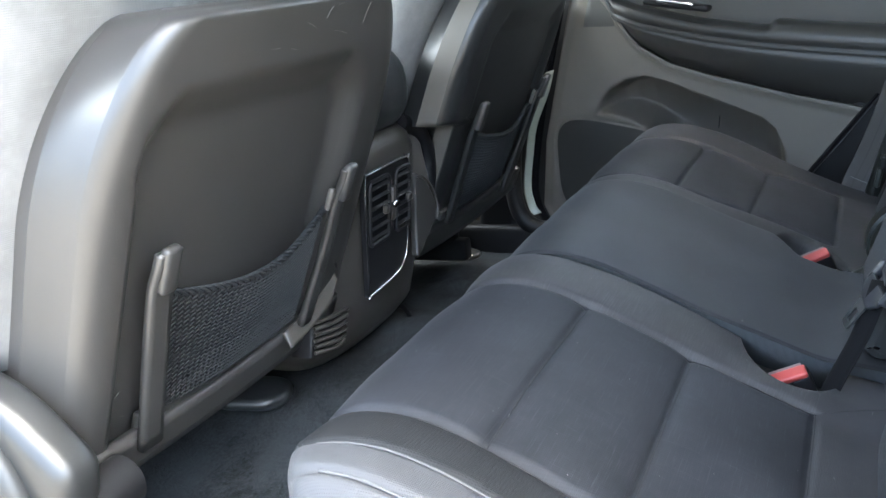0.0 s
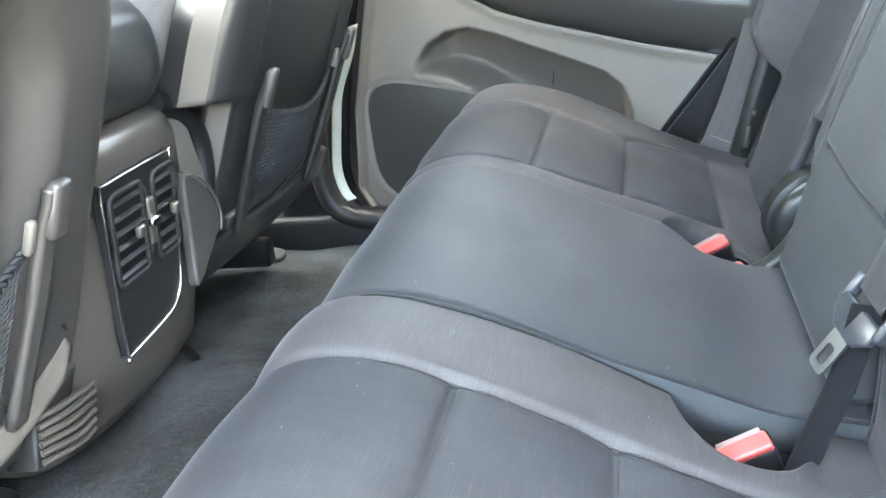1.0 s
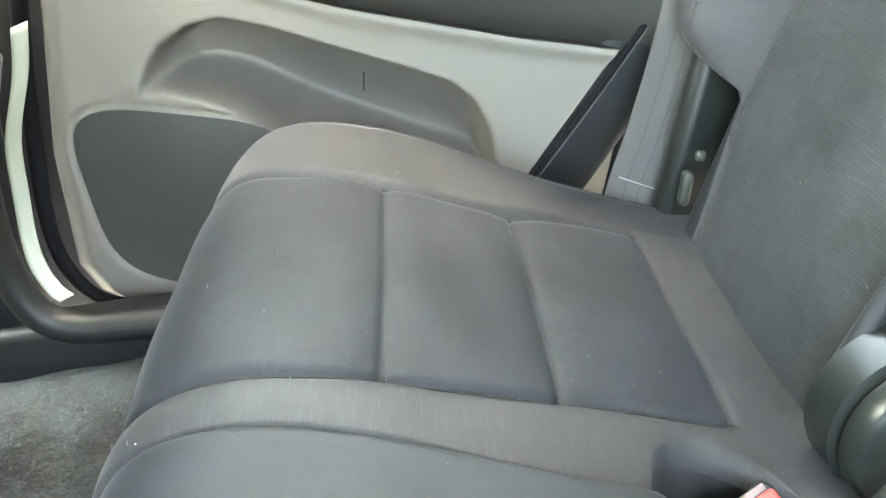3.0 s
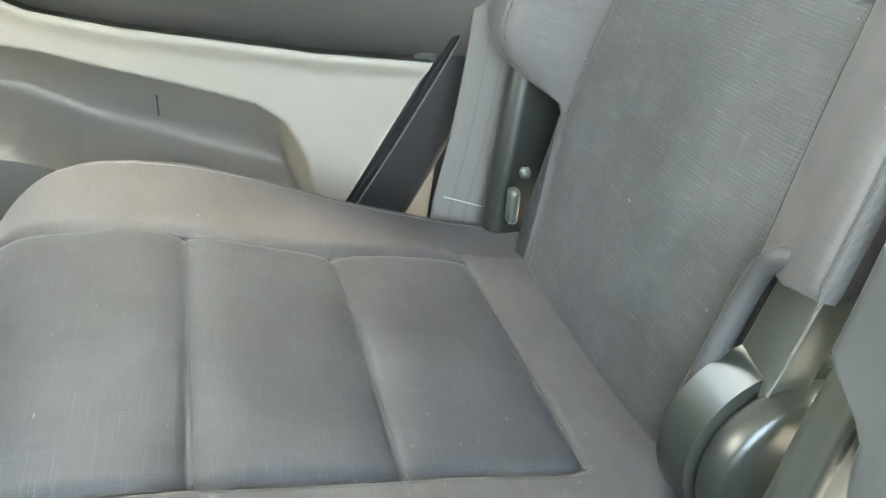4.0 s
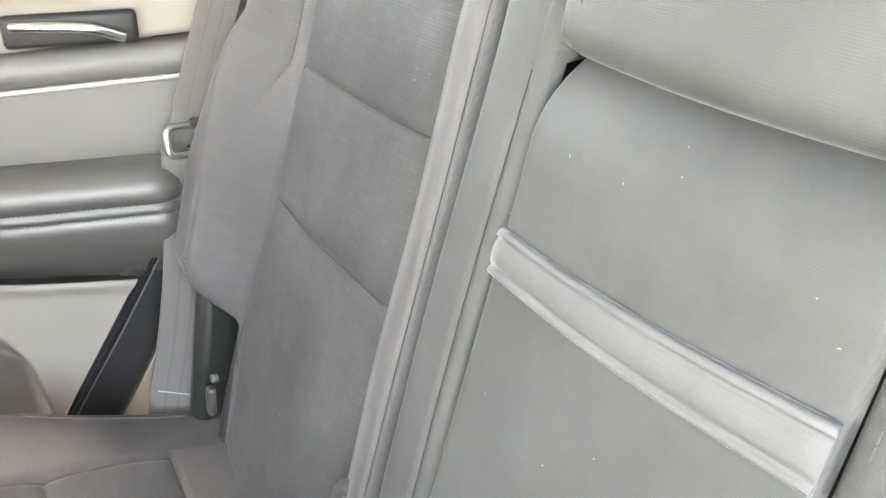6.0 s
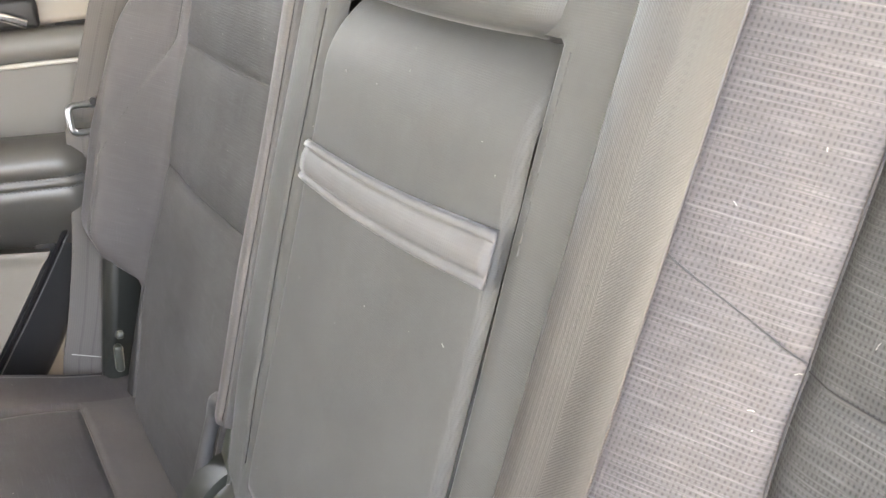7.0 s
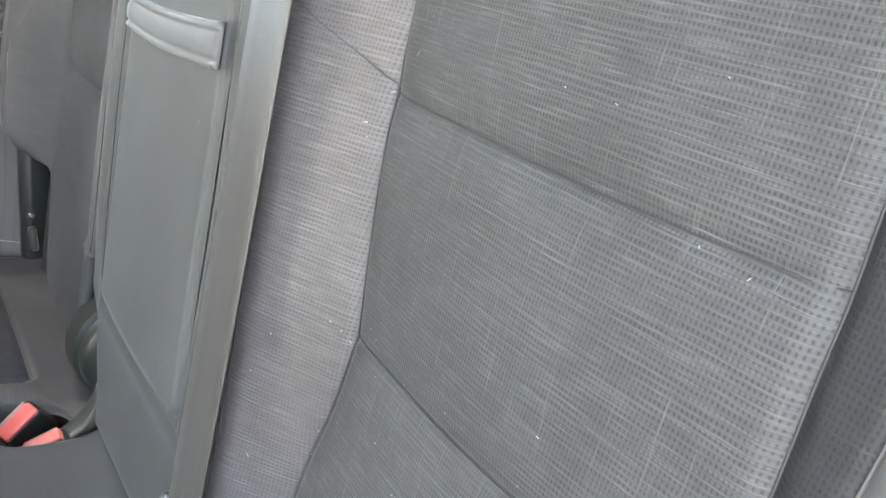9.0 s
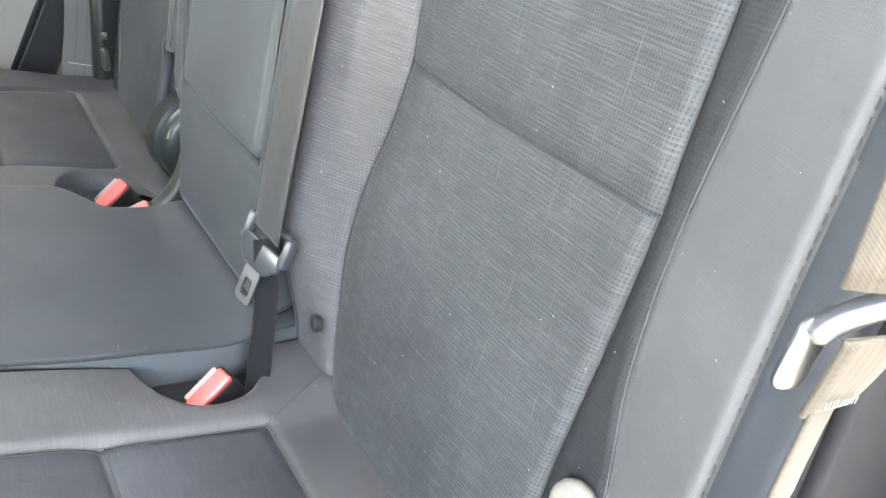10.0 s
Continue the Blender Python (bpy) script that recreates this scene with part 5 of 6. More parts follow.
def vent_panel():
    def outline(grow=0.0):
        """Panel outline: straight on the near side, drawn in and rounded towards the foot on the other."""
        pts = [(-0.0665, 0.088), (-0.058, 0.093), (0.056, 0.093), (0.0655, 0.086), (0.0655, 0.0), (0.063, -0.050), (0.054, -0.072), (0.030, -0.086), (-0.050, -0.093), (-0.0575, -0.088), (-0.0635, 0.0)]
        return [(x * (1 + grow), y * (1 + grow)) for x, y in spline(pts, 66, True)]

    face = part("vent_panel", plate(outline(), 0.008, 0.003, VENT @ pose(0, 0, -0.003)), M_PIANO, console, "satin black vent panel", False)
    part("rim", tube([VENT @ Vector((x, y, 0.006)) for x, y in outline(0.01)], 0.0014, 8, True), M_CHROME, face, "thin silver rim")
    for cx, wide in ((-0.031, 0.058), (0.041, 0.044)):
        hole = [VENT @ Vector((x + cx, y + 0.034, 0.009)) for x, y in ring_outline(wide, 0.096, 0.008, 4)]
        part("vent_frame", tube(hole, 0.0032, 8, True), M_PIANO, face, "gloss vent surround")
        part("vent_well", plate(ring_outline(wide - 0.002, 0.094, 0.007), 0.003, 0, VENT @ pose(cx, 0.034, 0.0045)), M_RUBBER, face, "dark vent opening")
        for k in range(6):
            part("slat", rounded_box((wide - 0.004, 0.0020, 0.008), 0.0006, VENT @ pose(cx, 0.034 - 0.038 + 0.0152 * k, 0.0085, 25, 0, 0)), M_BLACK, face)
        part("vane_tab", rounded_box((0.012, 0.013, 0.008), 0.003, VENT @ pose(cx + 0.010, 0.034, 0.015)), M_CONSOLE, face, "small grey vane tab")
    wheel = part("thumb_wheel", rounded_box((0.013, 0.052, 0.010), 0.003, VENT @ pose(0.0085, 0.034, 0.008)), M_CONSOLE, face, "ribbed thumb wheel")
    part("wheel_knob", rounded_box((0.018, 0.010, 0.010), 0.003, VENT @ pose(0.0095, 0.034, 0.013)), M_CHROME, wheel, "bright knob")
    for y in (0.066, 0.0):
        part("dial_mark", plate(ring_outline(0.006, 0.008, 0.002, 3), 0.002, 0, VENT @ pose(0.0085, y, 0.005)), M_RELEASE, face, "white dial mark")


vent_panel()
part("side_bead", tube(spline([(-0.735, -0.124, 0.53), (-0.725, -0.153, 0.50), (-0.735, -0.164, 0.44), (-0.74, -0.169, 0.36), (-0.75, -0.171, 0.27)], 24), 0.008, 8), M_CONSOLE, console, "rounded corner bead")
moon = [(0.072, 0.318), (0.074, 0.350), (0.094, 0.444), (0.115, 0.441), (0.136, 0.422), (0.150, 0.398), (0.154, 0.378), (0.144, 0.361), (0.120, 0.345)]
moon_bm = plate(spline(moon, 54, True), 0.014, 0.005, None, 3)
moon_bm.transform(Matrix(((0, 0, 1, -0.722), (1, 0, 0, 0), (0, 1, 0, 0), (0, 0, 0, 1))))
moon_cover = part("side_cover", moon_bm, M_SHELL, console, "half-moon plastic cover beside the vents", False)
part("cover_edge", tube(spline([(-0.707, y, z) for y, z in ((0.098, 0.445), (0.118, 0.440), (0.139, 0.421), (0.152, 0.398), (0.156, 0.378), (0.146, 0.360))], 24), 0.0022, 8), M_CONSOLE, moon_cover)
arch = spline([(-0.722, 0.090, 0.535), (-0.724, 0.128, 0.524), (-0.726, 0.158, 0.505), (-0.728, 0.178, 0.478), (-0.730, 0.183, 0.45), (-0.732, 0.176, 0.41), (-0.735, 0.160, 0.37)], 30)
part("side_arch", tube(arch, 0.015, 12), M_BLACK, console, "black rounded arch beside the vents")
part("arch_panel", rounded_box((0.03, 0.066, 0.15), 0.013, pose(-0.738, 0.140, 0.44, 12, 0, 0), 4), M_FLANK_LIT_TRIM, console, "pale satin panel inside the arch")


def floor_duct(s):
    duct = thing("floor_duct", "ribbed dark plastic foot air outlet at the console's base", "air outlet")
    out = [(0, 0), (0.075, 0.014), (0.062, 0.060), (-0.030, 0.040)]
    base = Matrix.Translation((-0.735, s * 0.155, 0.262)) @ Matrix(((0, 0, 1, 0), (s, 0, 0, 0), (0, 1, 0, 0), (0, 0, 0, 1)))
    part("housing", plate(out, 0.04, 0.006, base @ pose(0, 0, -0.03)), M_BLACK, duct)
    for k in range(6):
        y = 0.008 + 0.009 * k
        pts = [base @ Vector(p) for p in spline([(-0.004 - 0.004 * k, y * 0.9, 0.011), (0.03, y + 0.004, 0.018), (0.070 - 0.002 * k, y + 0.012 - 0.001 * k, 0.011)], 10)]
        part("rib", tube(pts, 0.0032, 6), M_CONSOLE, duct)


floor_duct(-1)

# ---- seat belts ----
def belt_tongue(belt, m):
    """Latch tongue: a broad plastic-covered plate with end lugs, a bar across and a slotted steel blade."""
    body = part("tongue", plate([(-0.031, 0.010), (0.031, 0.010), (0.031, -0.006), (0.016, -0.018), (-0.016, -0.018), (-0.031, -0.006)], 0.006, 0.002, m @ pose(0, 0, -0.003)), M_TONGUE, belt, "grey plastic-covered latch tongue")
    for s in (-1, 1):
        part("lug", rounded_box((0.009, 0.030, 0.013), 0.004, m @ pose(s * 0.031, 0.014, 0.003)), M_TONGUE, body)
    part("crossbar", rounded_box((0.060, 0.007, 0.009), 0.003, m @ pose(0, 0.027, 0.004)), M_TONGUE, body)
    bm = bmesh.new()
    outer, inner = ring_outline(0.025, 0.040, 0.006, 3), ring_outline(0.012, 0.018, 0.003, 3)
    lo = [[bm.verts.new((x, y - 0.034 - (0.004 if r else 0), z)) for x, y in o] for z in (-0.0012, 0.0012) for r, o in enumerate((outer, inner))]
    n = len(outer)
    for k in range(n):
        j = (k + 1) % n
        bm.faces.new((lo[0][k], lo[0][j], lo[1][j], lo[1][k]))
        bm.faces.new((lo[2][k], lo[3][k], lo[3][j], lo[2][j]))
        bm.faces.new((lo[0][k], lo[2][k], lo[2][j], lo[0][j]))
        bm.faces.new((lo[1][k], lo[1][j], lo[3][j], lo[3][k]))
    bm.transform(m)
    part("blade", bm, M_STEEL, body, "steel latch blade with a slot", smooth=False)


def axes_at(at, across, up):
    """A pose at that place: x across, y up."""
    y = Vector(up).normalized()
    x = Vector(across)
    x = (x - y * x.dot(y)).normalized()
    return Matrix.Translation(at) @ Matrix((x, y, x.cross(y))).transposed().to_4x4()


def centre_belt():
    belt = thing("seat_belt", "grey centre seat belt hanging from the seatback, unlatched", "seat belt", "seat belts")
    pts = [(back_x(0.862, 0.046), -0.200, 0.862), (back_x(0.83, 0.050), -0.198, 0.83), (back_x(0.70, 0.050), -0.194, 0.70), (back_x(0.60, 0.050), -0.192, 0.60), (back_x(0.50, 0.051), -0.190, 0.50), (back_x(0.44, 0.052), -0.189, 0.44), (-0.042, -0.190, 0.402)]
    path = spline(pts, 60)
    ribbon("webbing", path, [(-0.04, 1, 0.0)] * 60, 0.049, 0.0014, M_WEB, belt, "grey ribbed webbing")
    belt_tongue(belt, axes_at((-0.050, -0.190, 0.388), (-0.20, 1, 0.10), (0.035, 0.0, 0.05)) @ Matrix.Diagonal((0.88, 0.88, 0.88, 1)))
    low = spline([(-0.044, -0.192, 0.400), (-0.060, -0.204, 0.350), (-0.084, -0.220, 0.300), (-0.100, -0.228, 0.262), (-0.102, -0.228, 0.235)], 26)
    ribbon("lower_webbing", low, [(-0.75, 0.55, -0.1)] * 26, 0.022, 0.0014, M_WEB_DARK, belt, "dark lower webbing going into the cushion")


centre_belt()


def far_belt():
    belt = thing("seat_belt", "grey seat belt hanging against the far pillar trim", "seat belt", "seat belts")
    up = spline([(0.165, 0.655, 0.92), (0.105, 0.662, 0.76), (0.058, 0.664, 0.66), (0.018, 0.664, 0.575)], 26)
    ribbon("webbing", up, [(1, 0.15, -0.35)] * 26, 0.047, 0.0014, M_WEB_FAR, belt, "grey webbing")
    low = spline([(0.016, 0.664, 0.566), (0.002, 0.662, 0.50), (-0.020, 0.655, 0.42), (-0.049, 0.645, 0.34), (-0.072, 0.637, 0.288), (-0.085, 0.63, 0.25)], 36)
    ribbon("lower_webbing", low, [(1, -0.35, -0.35)] * 36, 0.053, 0.0014, M_WEB_FAR, belt, "grey webbing with a stitched end")
    m = pose(0.015, 0.657, 0.582, 80, 10, 12)
    frame_ob = part("tongue", tube([m @ Vector((x, y, 0)) for x, y in ring_outline(0.036, 0.032, 0.008, 5)], 0.0038, 10, True), M_STEEL, belt, "dull steel latch tongue")
    part("stop_button", tube([(0.03, 0.656, 0.60), (0.03, 0.651, 0.60)], 0.005, 12), M_TONGUE, belt)
    part("stitching", rounded_box((0.042, 0.0012, 0.0010), 0.0003, pose(-0.068, 0.6355, 0.288, 0, 20, -19)), M_THREAD_PALE, belt, "pale stitched bar")


far_belt()


def near_belt():
    belt = thing("seat_belt", "beige seat belt beside the seatback at the open door", "seat belt", "seat belts")
    up = spline([(0.13, -0.680, 0.90), (0.075, -0.683, 0.79), (0.022, -0.685, 0.695), (0.004, -0.685, 0.636)], 26)
    ribbon("webbing", up, [(0.8, -0.5, -0.2)] * 26, 0.034, 0.0014, M_WEB_BEIGE, belt, "beige-grey webbing")
    fold = spline([(0.000, -0.684, 0.622), (-0.002, -0.680, 0.606), (-0.003, -0.675, 0.589)], 12)
    ribbon("fold", fold, [(0.75 - 0.01 * k, -0.30 + 0.02 * k, -0.1) for k in range(12)], 0.020, 0.002, M_WEB_BEIGE, belt, "folded webbing with bright stitching")
    low = spline([(-0.002, -0.6745, 0.592), (-0.007, -0.673, 0.571), (-0.012, -0.672, 0.551), (-0.016, -0.670, 0.52), (-0.010, -0.668, 0.42), (0.01, -0.666, 0.27)], 30)
    ribbon("lower_webbing", low, [(1, 0.10, 0)] * 30, 0.017, 0.0014, M_WEB_BEIGE, belt, "beige webbing going down")
    bar = spline([(-0.013, -0.6725, 0.6215), (-0.004, -0.6755, 0.6255), (0.008, -0.682, 0.630), (0.022, -0.692, 0.635)], 18)
    body = part("tongue", tube(bar, 0.0042, 12, False, [0.6, 0.95] + [1.0] * 14 + [0.9, 0.6]), M_TONGUE, belt, "dark grey latch tongue")
    tab = axes_at((-0.0125, -0.6705, 0.6135), (1, -0.25, -0.30), (0.36, -0.10, 1))
    part("blade", plate(ring_outline(0.0115, 0.026, 0.005, 5), 0.0026, 0.0009, tab @ pose(0, 0, -0.0013)), M_STEEL, body, "bright steel latch blade")
    part("blade_slot", plate(ring_outline(0.004, 0.005, 0.0018, 4), 0.0006, 0, tab @ pose(0.0005, 0.0075, 0.0012)), M_RUBBER, body, "dark slot in the blade")
    for k in range(9):
        p = Vector((-0.0085 + 0.0013 * k, -0.6785 - 0.0003 * k, 0.595 - 0.0002 * k))
        part("stitch", tube([p, p + Vector((0.0002, -0.0004, 0.0030))], 0.00025, 5), M_PIPE, belt)


near_belt()


def buckle(at, turn, tall, label):
    b = thing("seat_belt_buckle", label, "belt buckle", "belt buckles")
    m = Matrix.Translation(at) @ turn
    body = part("housing", rounded_box((0.044, 0.022, tall), 0.005, m @ pose(0, 0, -tall / 2)), M_BLACK, b)
    button = part("button", rounded_box((0.040, 0.0150, 0.008), 0.0025, m @ pose(0, -0.003, 0.002)), M_RED, b, "red release button")
    part("slot_edge", rounded_box((0.034, 0.005, 0.003), 0.001, m @ pose(0, 0.0072, 0.0015)), M_RELEASE, b, "pale worn slot edge")
    return b


buckle((-0.130, -0.222, 0.302), pose(0, 0, 0, 20, -20, 12), 0.085, "black belt buckle with a red button in the cushion pocket")
buckle((-0.124, 0.164, 0.300), pose(0, 0, 0, 26, -22, 14), 0.085, "black belt buckle with a worn red button beside the centre cushion")
buckle((-0.110, 0.138, 0.282), pose(0, 0, 0, 10, -10, -8), 0.07, "low black belt buckle with a red button behind another")

pocket_floor = thing("buckle_pocket", "dark cloth pocket for the belt buckles between the cushions", "pocket")
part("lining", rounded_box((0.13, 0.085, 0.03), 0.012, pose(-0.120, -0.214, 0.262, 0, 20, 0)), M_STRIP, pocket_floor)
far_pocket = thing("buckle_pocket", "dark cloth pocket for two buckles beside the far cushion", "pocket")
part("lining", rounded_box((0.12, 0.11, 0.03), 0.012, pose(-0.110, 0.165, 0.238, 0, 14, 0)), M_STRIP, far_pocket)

# ---- seatback hinge between the far and the centre backrest ----
hinge = thing("backrest_joint", "grey-green plastic hinge cover and steel bracket between the backrests", "hinge")


def bracket(name, pts, width, thick, mat, lab):
    path = spline(pts, 30)
    ribbon(name, path, [(0, 1, 0)] * 30, width, thick, mat, hinge, lab)


disc = [(y, r) for y, r in ((0.186, 0.030), (0.186, 0.050), (0.190, 0.056), (0.204, 0.058), (0.206, 0.054), (0.209, 0.054), (0.211, 0.062), (0.240, 0.064), (0.244, 0.058))]


def turned(profile, x, z, n=40):
    """A round piece about an axis along y."""
    bm = bmesh.new()
    rings = [[bm.verts.new((x + r * math.cos(2 * math.pi * k / n), y, z + r * math.sin(2 * math.pi * k / n))) for k in range(n)] for y, r in profile]
    for p, q in zip(rings, rings[1:]):
        for k in range(n):
            bm.faces.new((p[k], p[(k + 1) % n], q[(k + 1) % n], q[k]))
    bm.faces.new(rings[0])
    bm.faces.new(rings[-1][::-1])
    return bm


part("round_cover", turned(disc, 0.004, 0.302), M_HINGE_DARK, hinge, "round satin black hinge cover")
part("upper_bracket", rounded_box((0.024, 0.040, 0.10), 0.003, pose(0.014, 0.220, 0.385, 0, 24, -6)), M_HINGE, hinge, "flat grey bracket")
part("bracket_edge", rounded_box((0.0013, 0.002, 0.096), 0.0005, pose(-0.0005, 0.2015, 0.385, 0, 24, -6)), M_PIPE, hinge, "thin pale strip along the bracket's edge")
bracket("steel_arm", [(0.045, 0.160, 0.43), (0.012, 0.160, 0.405), (-0.010, 0.160, 0.360), (-0.030, 0.158, 0.315), (-0.060, 0.154, 0.280), (-0.100, 0.150, 0.264)], 0.024, 0.012, M_HINGE, "curved grey arm")
part("base", rounded_box((0.10, 0.12, 0.05), 0.012, Matrix.Translation((-0.035, 0.180, 0.232))), M_BLACK, hinge, "black plastic base")

roll = spline([(0.004, 0.212, 0.436), (0.000, 0.228, 0.428), (-0.004, 0.240, 0.405), (-0.018, 0.244, 0.370), (-0.036, 0.248, 0.325)], 24)
part("cloth_roll", tube(roll, 0.0072, 10), M_PLAIN, FAR_BACK, "rolled cloth edge round the hinge cutout")

# ---- small fittings ----
def seat_button(at, normal, r, name, mat, label):
    q = Vector(normal).to_track_quat("Z", "Y").to_matrix().to_4x4()
    t = thing(name, label, "fastener", "trim fasteners")
    part("cap", tube([Matrix.Translation(at) @ q @ Vector((0, 0, z)) for z in (-0.004, 0.0015, 0.003)], r, 18, False, [1, 1, 0.7]), mat, t)
    return t


seat_button((-0.030, -0.226, 0.324), (-0.92, 0.05, 0.35), 0.0075, "trim_button", M_BLACK, "small black button at the foot of the seatback")
seat_button((-0.034, 0.540, 0.354), (-0.9, -0.2, 0.3), 0.005, "trim_bolt", M_HINGE, "small steel bolt at the foot of the far seatback")

eyelet = thing("trim_eyelet", "taupe plastic eyelet low on the near backrest's woven strip", "eyelet", "trim fasteners")
eye_at = Matrix.Translation((0.004, -0.546, 0.394)) @ Vector((-0.93, 0, 0.37)).to_track_quat("Z", "Y").to_matrix().to_4x4()
part("ring", tube([eye_at @ Vector((0.0125 * math.cos(k * math.pi / 14), 0.0125 * math.sin(k * math.pi / 14), 0.004)) for k in range(28)], 0.0065, 12, True), M_FLANK_LIT_TRIM, eyelet)
part("hole", tube([eye_at @ Vector((0, 0, z)) for z in (-0.004, 0.002)], 0.009, 18), M_RUBBER, eyelet, "dark hole")

for at, turn, k in (((-0.864, -0.209, 0.190), 20, 1.0), ((-0.90, 0.630, 0.122), -10, 0.65)):
    cap = thing("rail_cap", "black plastic cover on a seat rail's end, on the carpet", "rail cover", "seat rail covers")
    part("cap", plate(ring_outline(0.12 * k, 0.085 * k, 0.038 * k, 6), 0.020 * k, 0.009 * k, pose(*at, 0, 6, turn), 4), M_LID, cap)
    part("stem", rounded_box((0.05 * k, 0.03 * k, 0.07 * k), 0.008 * k, pose(at[0] - 0.05 * k, at[1], at[2] + 0.05 * k)), M_BLACK, cap)

# pillar and sill trim at the far side
jamb = tagged(new("door_frame_far"), "pale painted door frame edge beside the far front seat", "door frame", kind="structure")
strip = spline([(-0.688, 0.735, 0.52), (-0.705, 0.735, 0.47), (-0.738, 0.733, 0.40), (-0.752, 0.730, 0.335), (-0.764, 0.728, 0.26), (-0.757, 0.727, 0.215), (-0.745, 0.726, 0.196)], 40)
ribbon("painted_edge", strip, [(0.9, 0.4, 0.2)] * 40, 0.019, 0.004, M_PALE, jamb, "pale painted metal edge")
inner = spline([(-0.735, 0.715, 0.60), (-0.755, 0.715, 0.47), (-0.782, 0.712, 0.36), (-0.79, 0.708, 0.26), (-0.775, 0.705, 0.195), (-0.73, 0.705, 0.165), (-0.64, 0.705, 0.158), (-0.50, 0.705, 0.158)], 60)
part("sill_roll", tube(inner, 0.020, 12), M_BLACK, jamb, "rounded black plastic sill trim")
part("sill_plate", rounded_box((1.26, 0.06, 0.10), 0.015, Matrix.Translation((-0.755, 0.725, 0.125))), M_BLACK, jamb)
part("pillar_trim", rounded_box((0.10, 0.05, 0.55), 0.02, pose(-0.80, 0.735, 0.42, 0, 10, 0)), M_BLACK, jamb, "black pillar trim")

flank = [(-0.025, 0.25), (-0.012, 0.40), (0.004, 0.50), (0.022, 0.57), (0.040, 0.60), (0.21, 0.60), (0.14, 0.40), (0.10, 0.25)]
side_cover = thing("seat_side_cover", "black plastic cover on the near backrest's outer side", "seat cover")
part("cover", plate([(x, z) for x, z in flank], 0.008, 0.003, pose(0, -0.6625, 0, 90, 0, 0)), M_RUBBER, side_cover)

near_trim = tagged(new("trim_near"), "black plastic trim behind the near seat belt", "trim", kind="structure")
part("lower_trim", rounded_box((0.26, 0.03, 0.62), 0.012, pose(0.155, -0.735, 0.36, 0, 14, 3)), M_RUBBER, near_trim)

quarter = tagged(new("trim_quarter"), "dark grey wheel-arch trim behind the far seat belt", "trim", kind="structure")
part("arch_panel", rounded_box((0.14, 0.02, 0.36), 0.008, pose(-0.080, 0.752, 0.27, 0, 25, -6)), M_TAUPE, quarter, "pale grey plastic")
part("dark_panel", rounded_box((0.36, 0.03, 0.80), 0.010, pose(0.155, 0.742, 0.46, 0, 14, -3)), M_BLACK, quarter, "black plastic")
part("sealing_strip", rounded_box((0.085, 0.02, 0.50), 0.012, pose(-0.034, 0.724, 0.415, 0, 37, -6)), M_BLACK, quarter, "dark satin sealing strip")
part("backrest_side", rounded_box((0.085, 0.030, 0.26), 0.012, pose(0.000, 0.612, 0.335, 0, 17, 14)), M_SIDE_COVER, FAR_BACK, "grey-green plastic cover on the backrest's side")
part("latch_tab", rounded_box((0.010, 0.014, 0.035), 0.004, pose(-0.040, 0.562, 0.312, 0, 10, 0)), M_HINGE, quarter, "bracket tab")

# belt outlet on the seatback's shoulder
outlet = thing("belt_outlet", "grey plastic belt outlet on top of the seatback", "belt guide")
part("plate", plate(ring_outline(0.06, 0.10, 0.016), 0.010, 0.004, pose(back_x(0.855, 0.045), -0.205, 0.866, 0, 20, 0) @ pose(0, 0, 0, 0, 0, 0)), M_HINGE, outlet)
part("slot_roll", tube([(back_x(0.865, 0.048), -0.235, 0.874), (back_x(0.865, 0.048), -0.172, 0.874)], 0.006, 10), M_RELEASE, outlet, "pale slot edge")

# ---- near middle pillar, lint and scratches ----
pillar = tagged(new("pillar_near"), "pale woven pillar trim beside the near front seat", "pillar", kind="structure")
part("trim", rounded_box((0.10, 0.05, 1.15), 0.02, pose(-0.905, -0.760, 0.69, 0, 8, 0)), M_PILLAR, pillar)


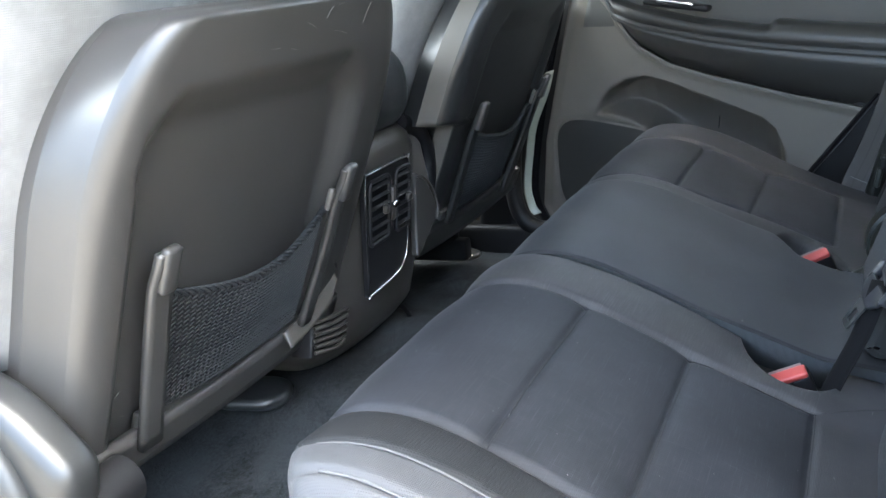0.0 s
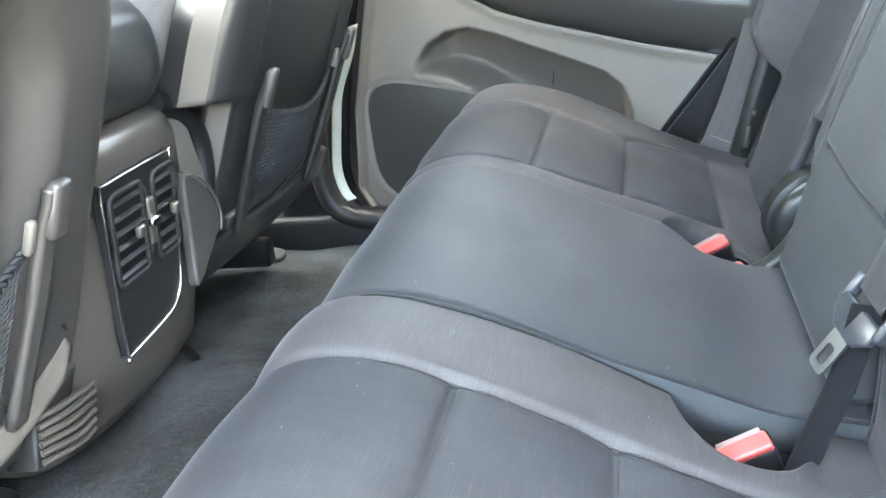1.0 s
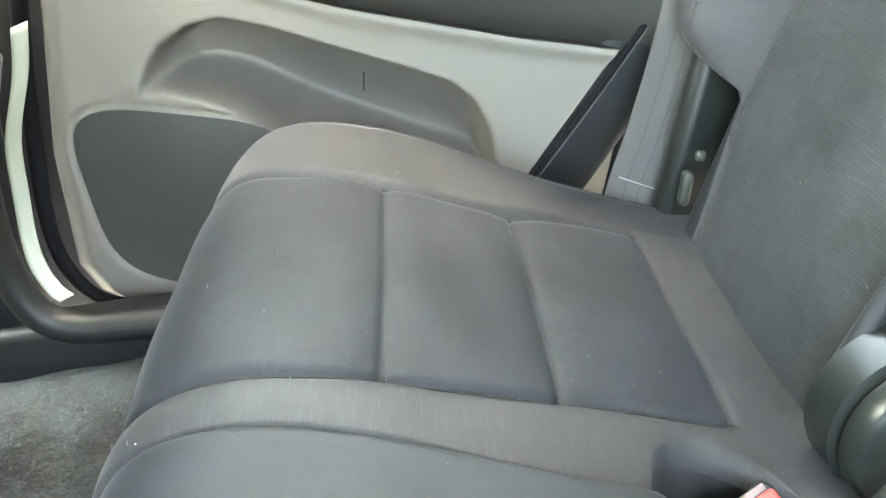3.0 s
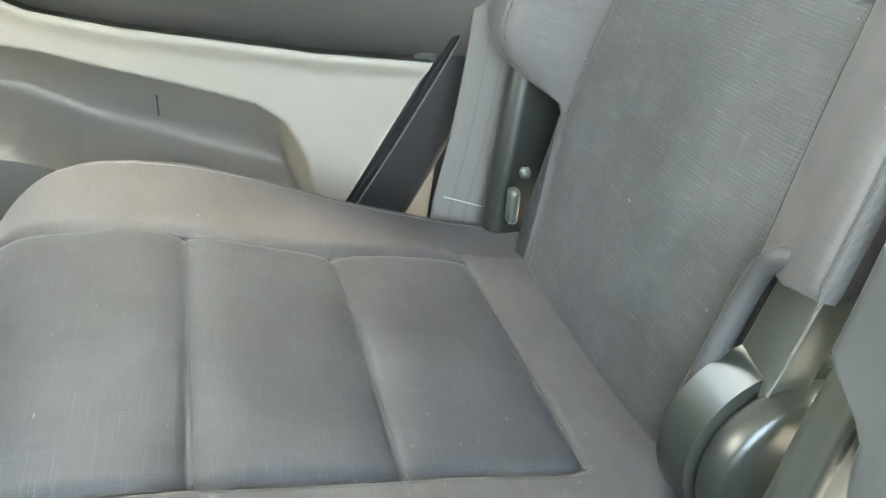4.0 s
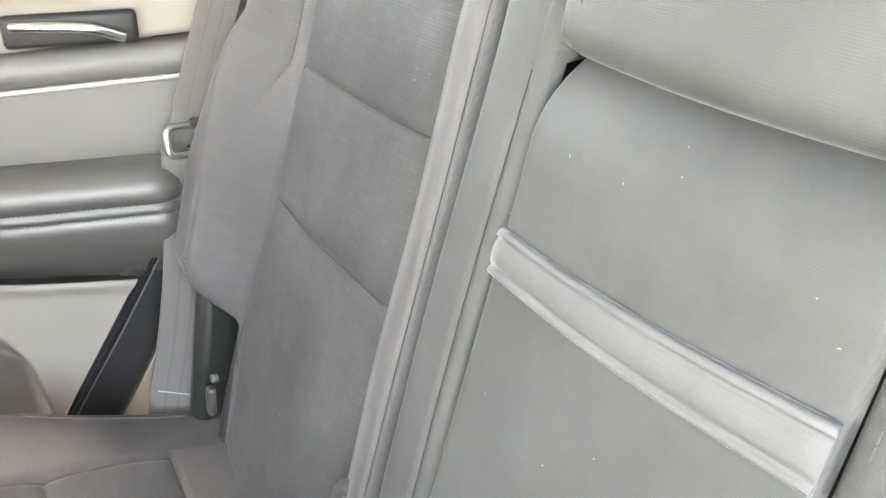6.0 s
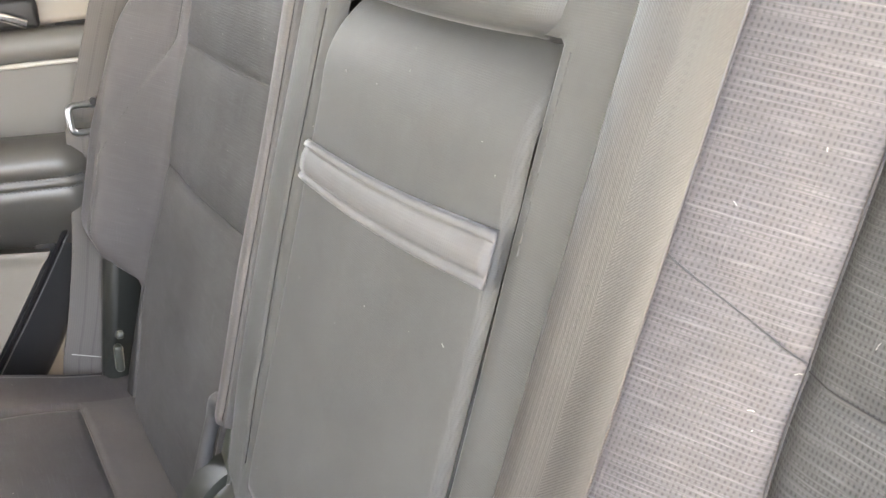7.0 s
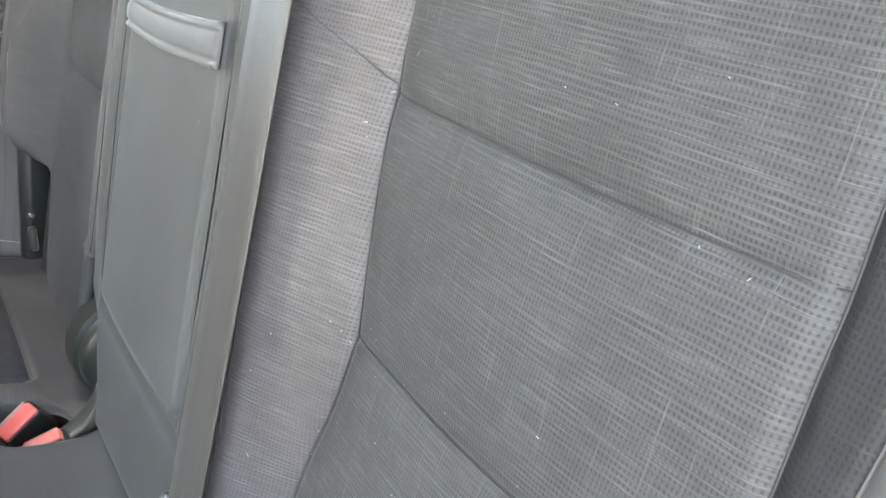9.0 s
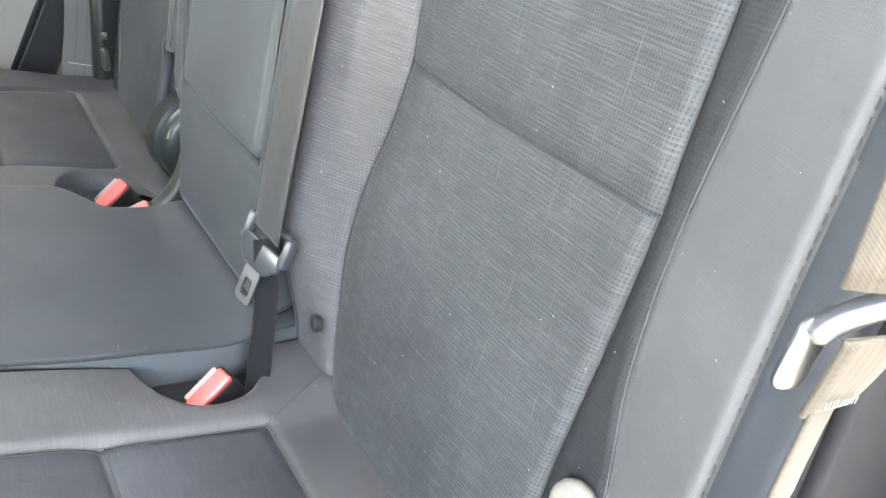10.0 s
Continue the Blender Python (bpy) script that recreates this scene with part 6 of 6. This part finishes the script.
def lint(count, surfaces, name, parent_label):
    """Tiny pale fibres that lie on the cloth."""
    rng, bits = random.Random(7), []
    for surface, share in surfaces:
        pts = SURFACE[surface]
        for _ in range(int(count * share)):
            p = Vector(pts[rng.randrange(len(pts))])
            d = Vector((rng.uniform(-0.4, 0.4), rng.uniform(-1, 1), rng.uniform(-1, 1))).normalized()
            size = rng.choice((0.0004, 0.0005, 0.0006, 0.0008, 0.0008, 0.0014))
            p = p + Vector((-0.0006, 0, 0.0006))
            bits.append(tube([p - d * size, p + d * size * 0.3 + Vector((0, 0, size * 0.3)), p + d * size], 0.00016 + 0.0001 * rng.random(), 4))
    ob = part(name, joined(bits), M_LINT)
    return tagged(ob, parent_label, "lint", kind="stuff")


lint(420, (("back_near", 0.34), ("back_far", 0.16), ("cushion_far", 0.2), ("cushion_near", 0.18), ("cushion_centre", 0.07), ("armrest", 0.05)), "lint", "tiny pale lint fibres scattered over the seat cloth")


def scratches():
    """Pale scratches on the near seat's back shell, each a fine raised burr."""
    slope = math.tan(radians(25))
    for y, z, length, tilt in ((-0.36, 0.712, 0.022, -0.35), (-0.33, 0.722, 0.014, 0.9), (-0.40, 0.694, 0.045, -0.12), (-0.25, 0.715, 0.022, 1.2), (-0.31, 0.728, 0.012, 0.1), (-0.30, 0.70, 0.03, -0.2), (-0.57, 0.40, 0.008, 0.6), (-0.56, 0.37, 0.010, -0.5)):
        at = Vector((-0.642 + (z - 0.535) * slope + 0.008 * (1 - ((y + 0.385) / 0.26) ** 2) + 0.0003, y, z))
        d = Vector((slope * math.sin(tilt), math.cos(tilt), math.sin(tilt))) * length / 2
        part("scratch", tube([at - d, at + Vector((0, 0, length * 0.04)), at + d], 0.00035, 4, False, [0.3, 1, 0.3]), M_SCRATCH, NEAR_SEAT)


scratches()

# ---- small marks ----
hook = thing("floor_hook", "small black plastic loop on the carpet beside the console", "hook")
base_z = float(floor_height(np.array(-0.80), np.array(0.145)))
arc = [(-0.835 + 0.055 * k / 10, 0.165 - 0.03 * (k / 10) ** 2, base_z + 0.004 + 0.010 * math.sin(math.pi * k / 10)) for k in range(11)]
part("loop", tube(arc, 0.005, 8), M_BLACK, hook)
scuff = [(-0.353 - 0.0012 * k, float(door_y(-0.353)) - float(lower_bulge(np.array(-0.353 - 0.0012 * k), np.array(0.378 - 0.006 * k))) - 0.0006, 0.378 - 0.006 * k) for k in range(6)]
part("scuff", tube(scuff, 0.0011, 6), M_BLACK, door, "dark scuff mark in the door pocket")
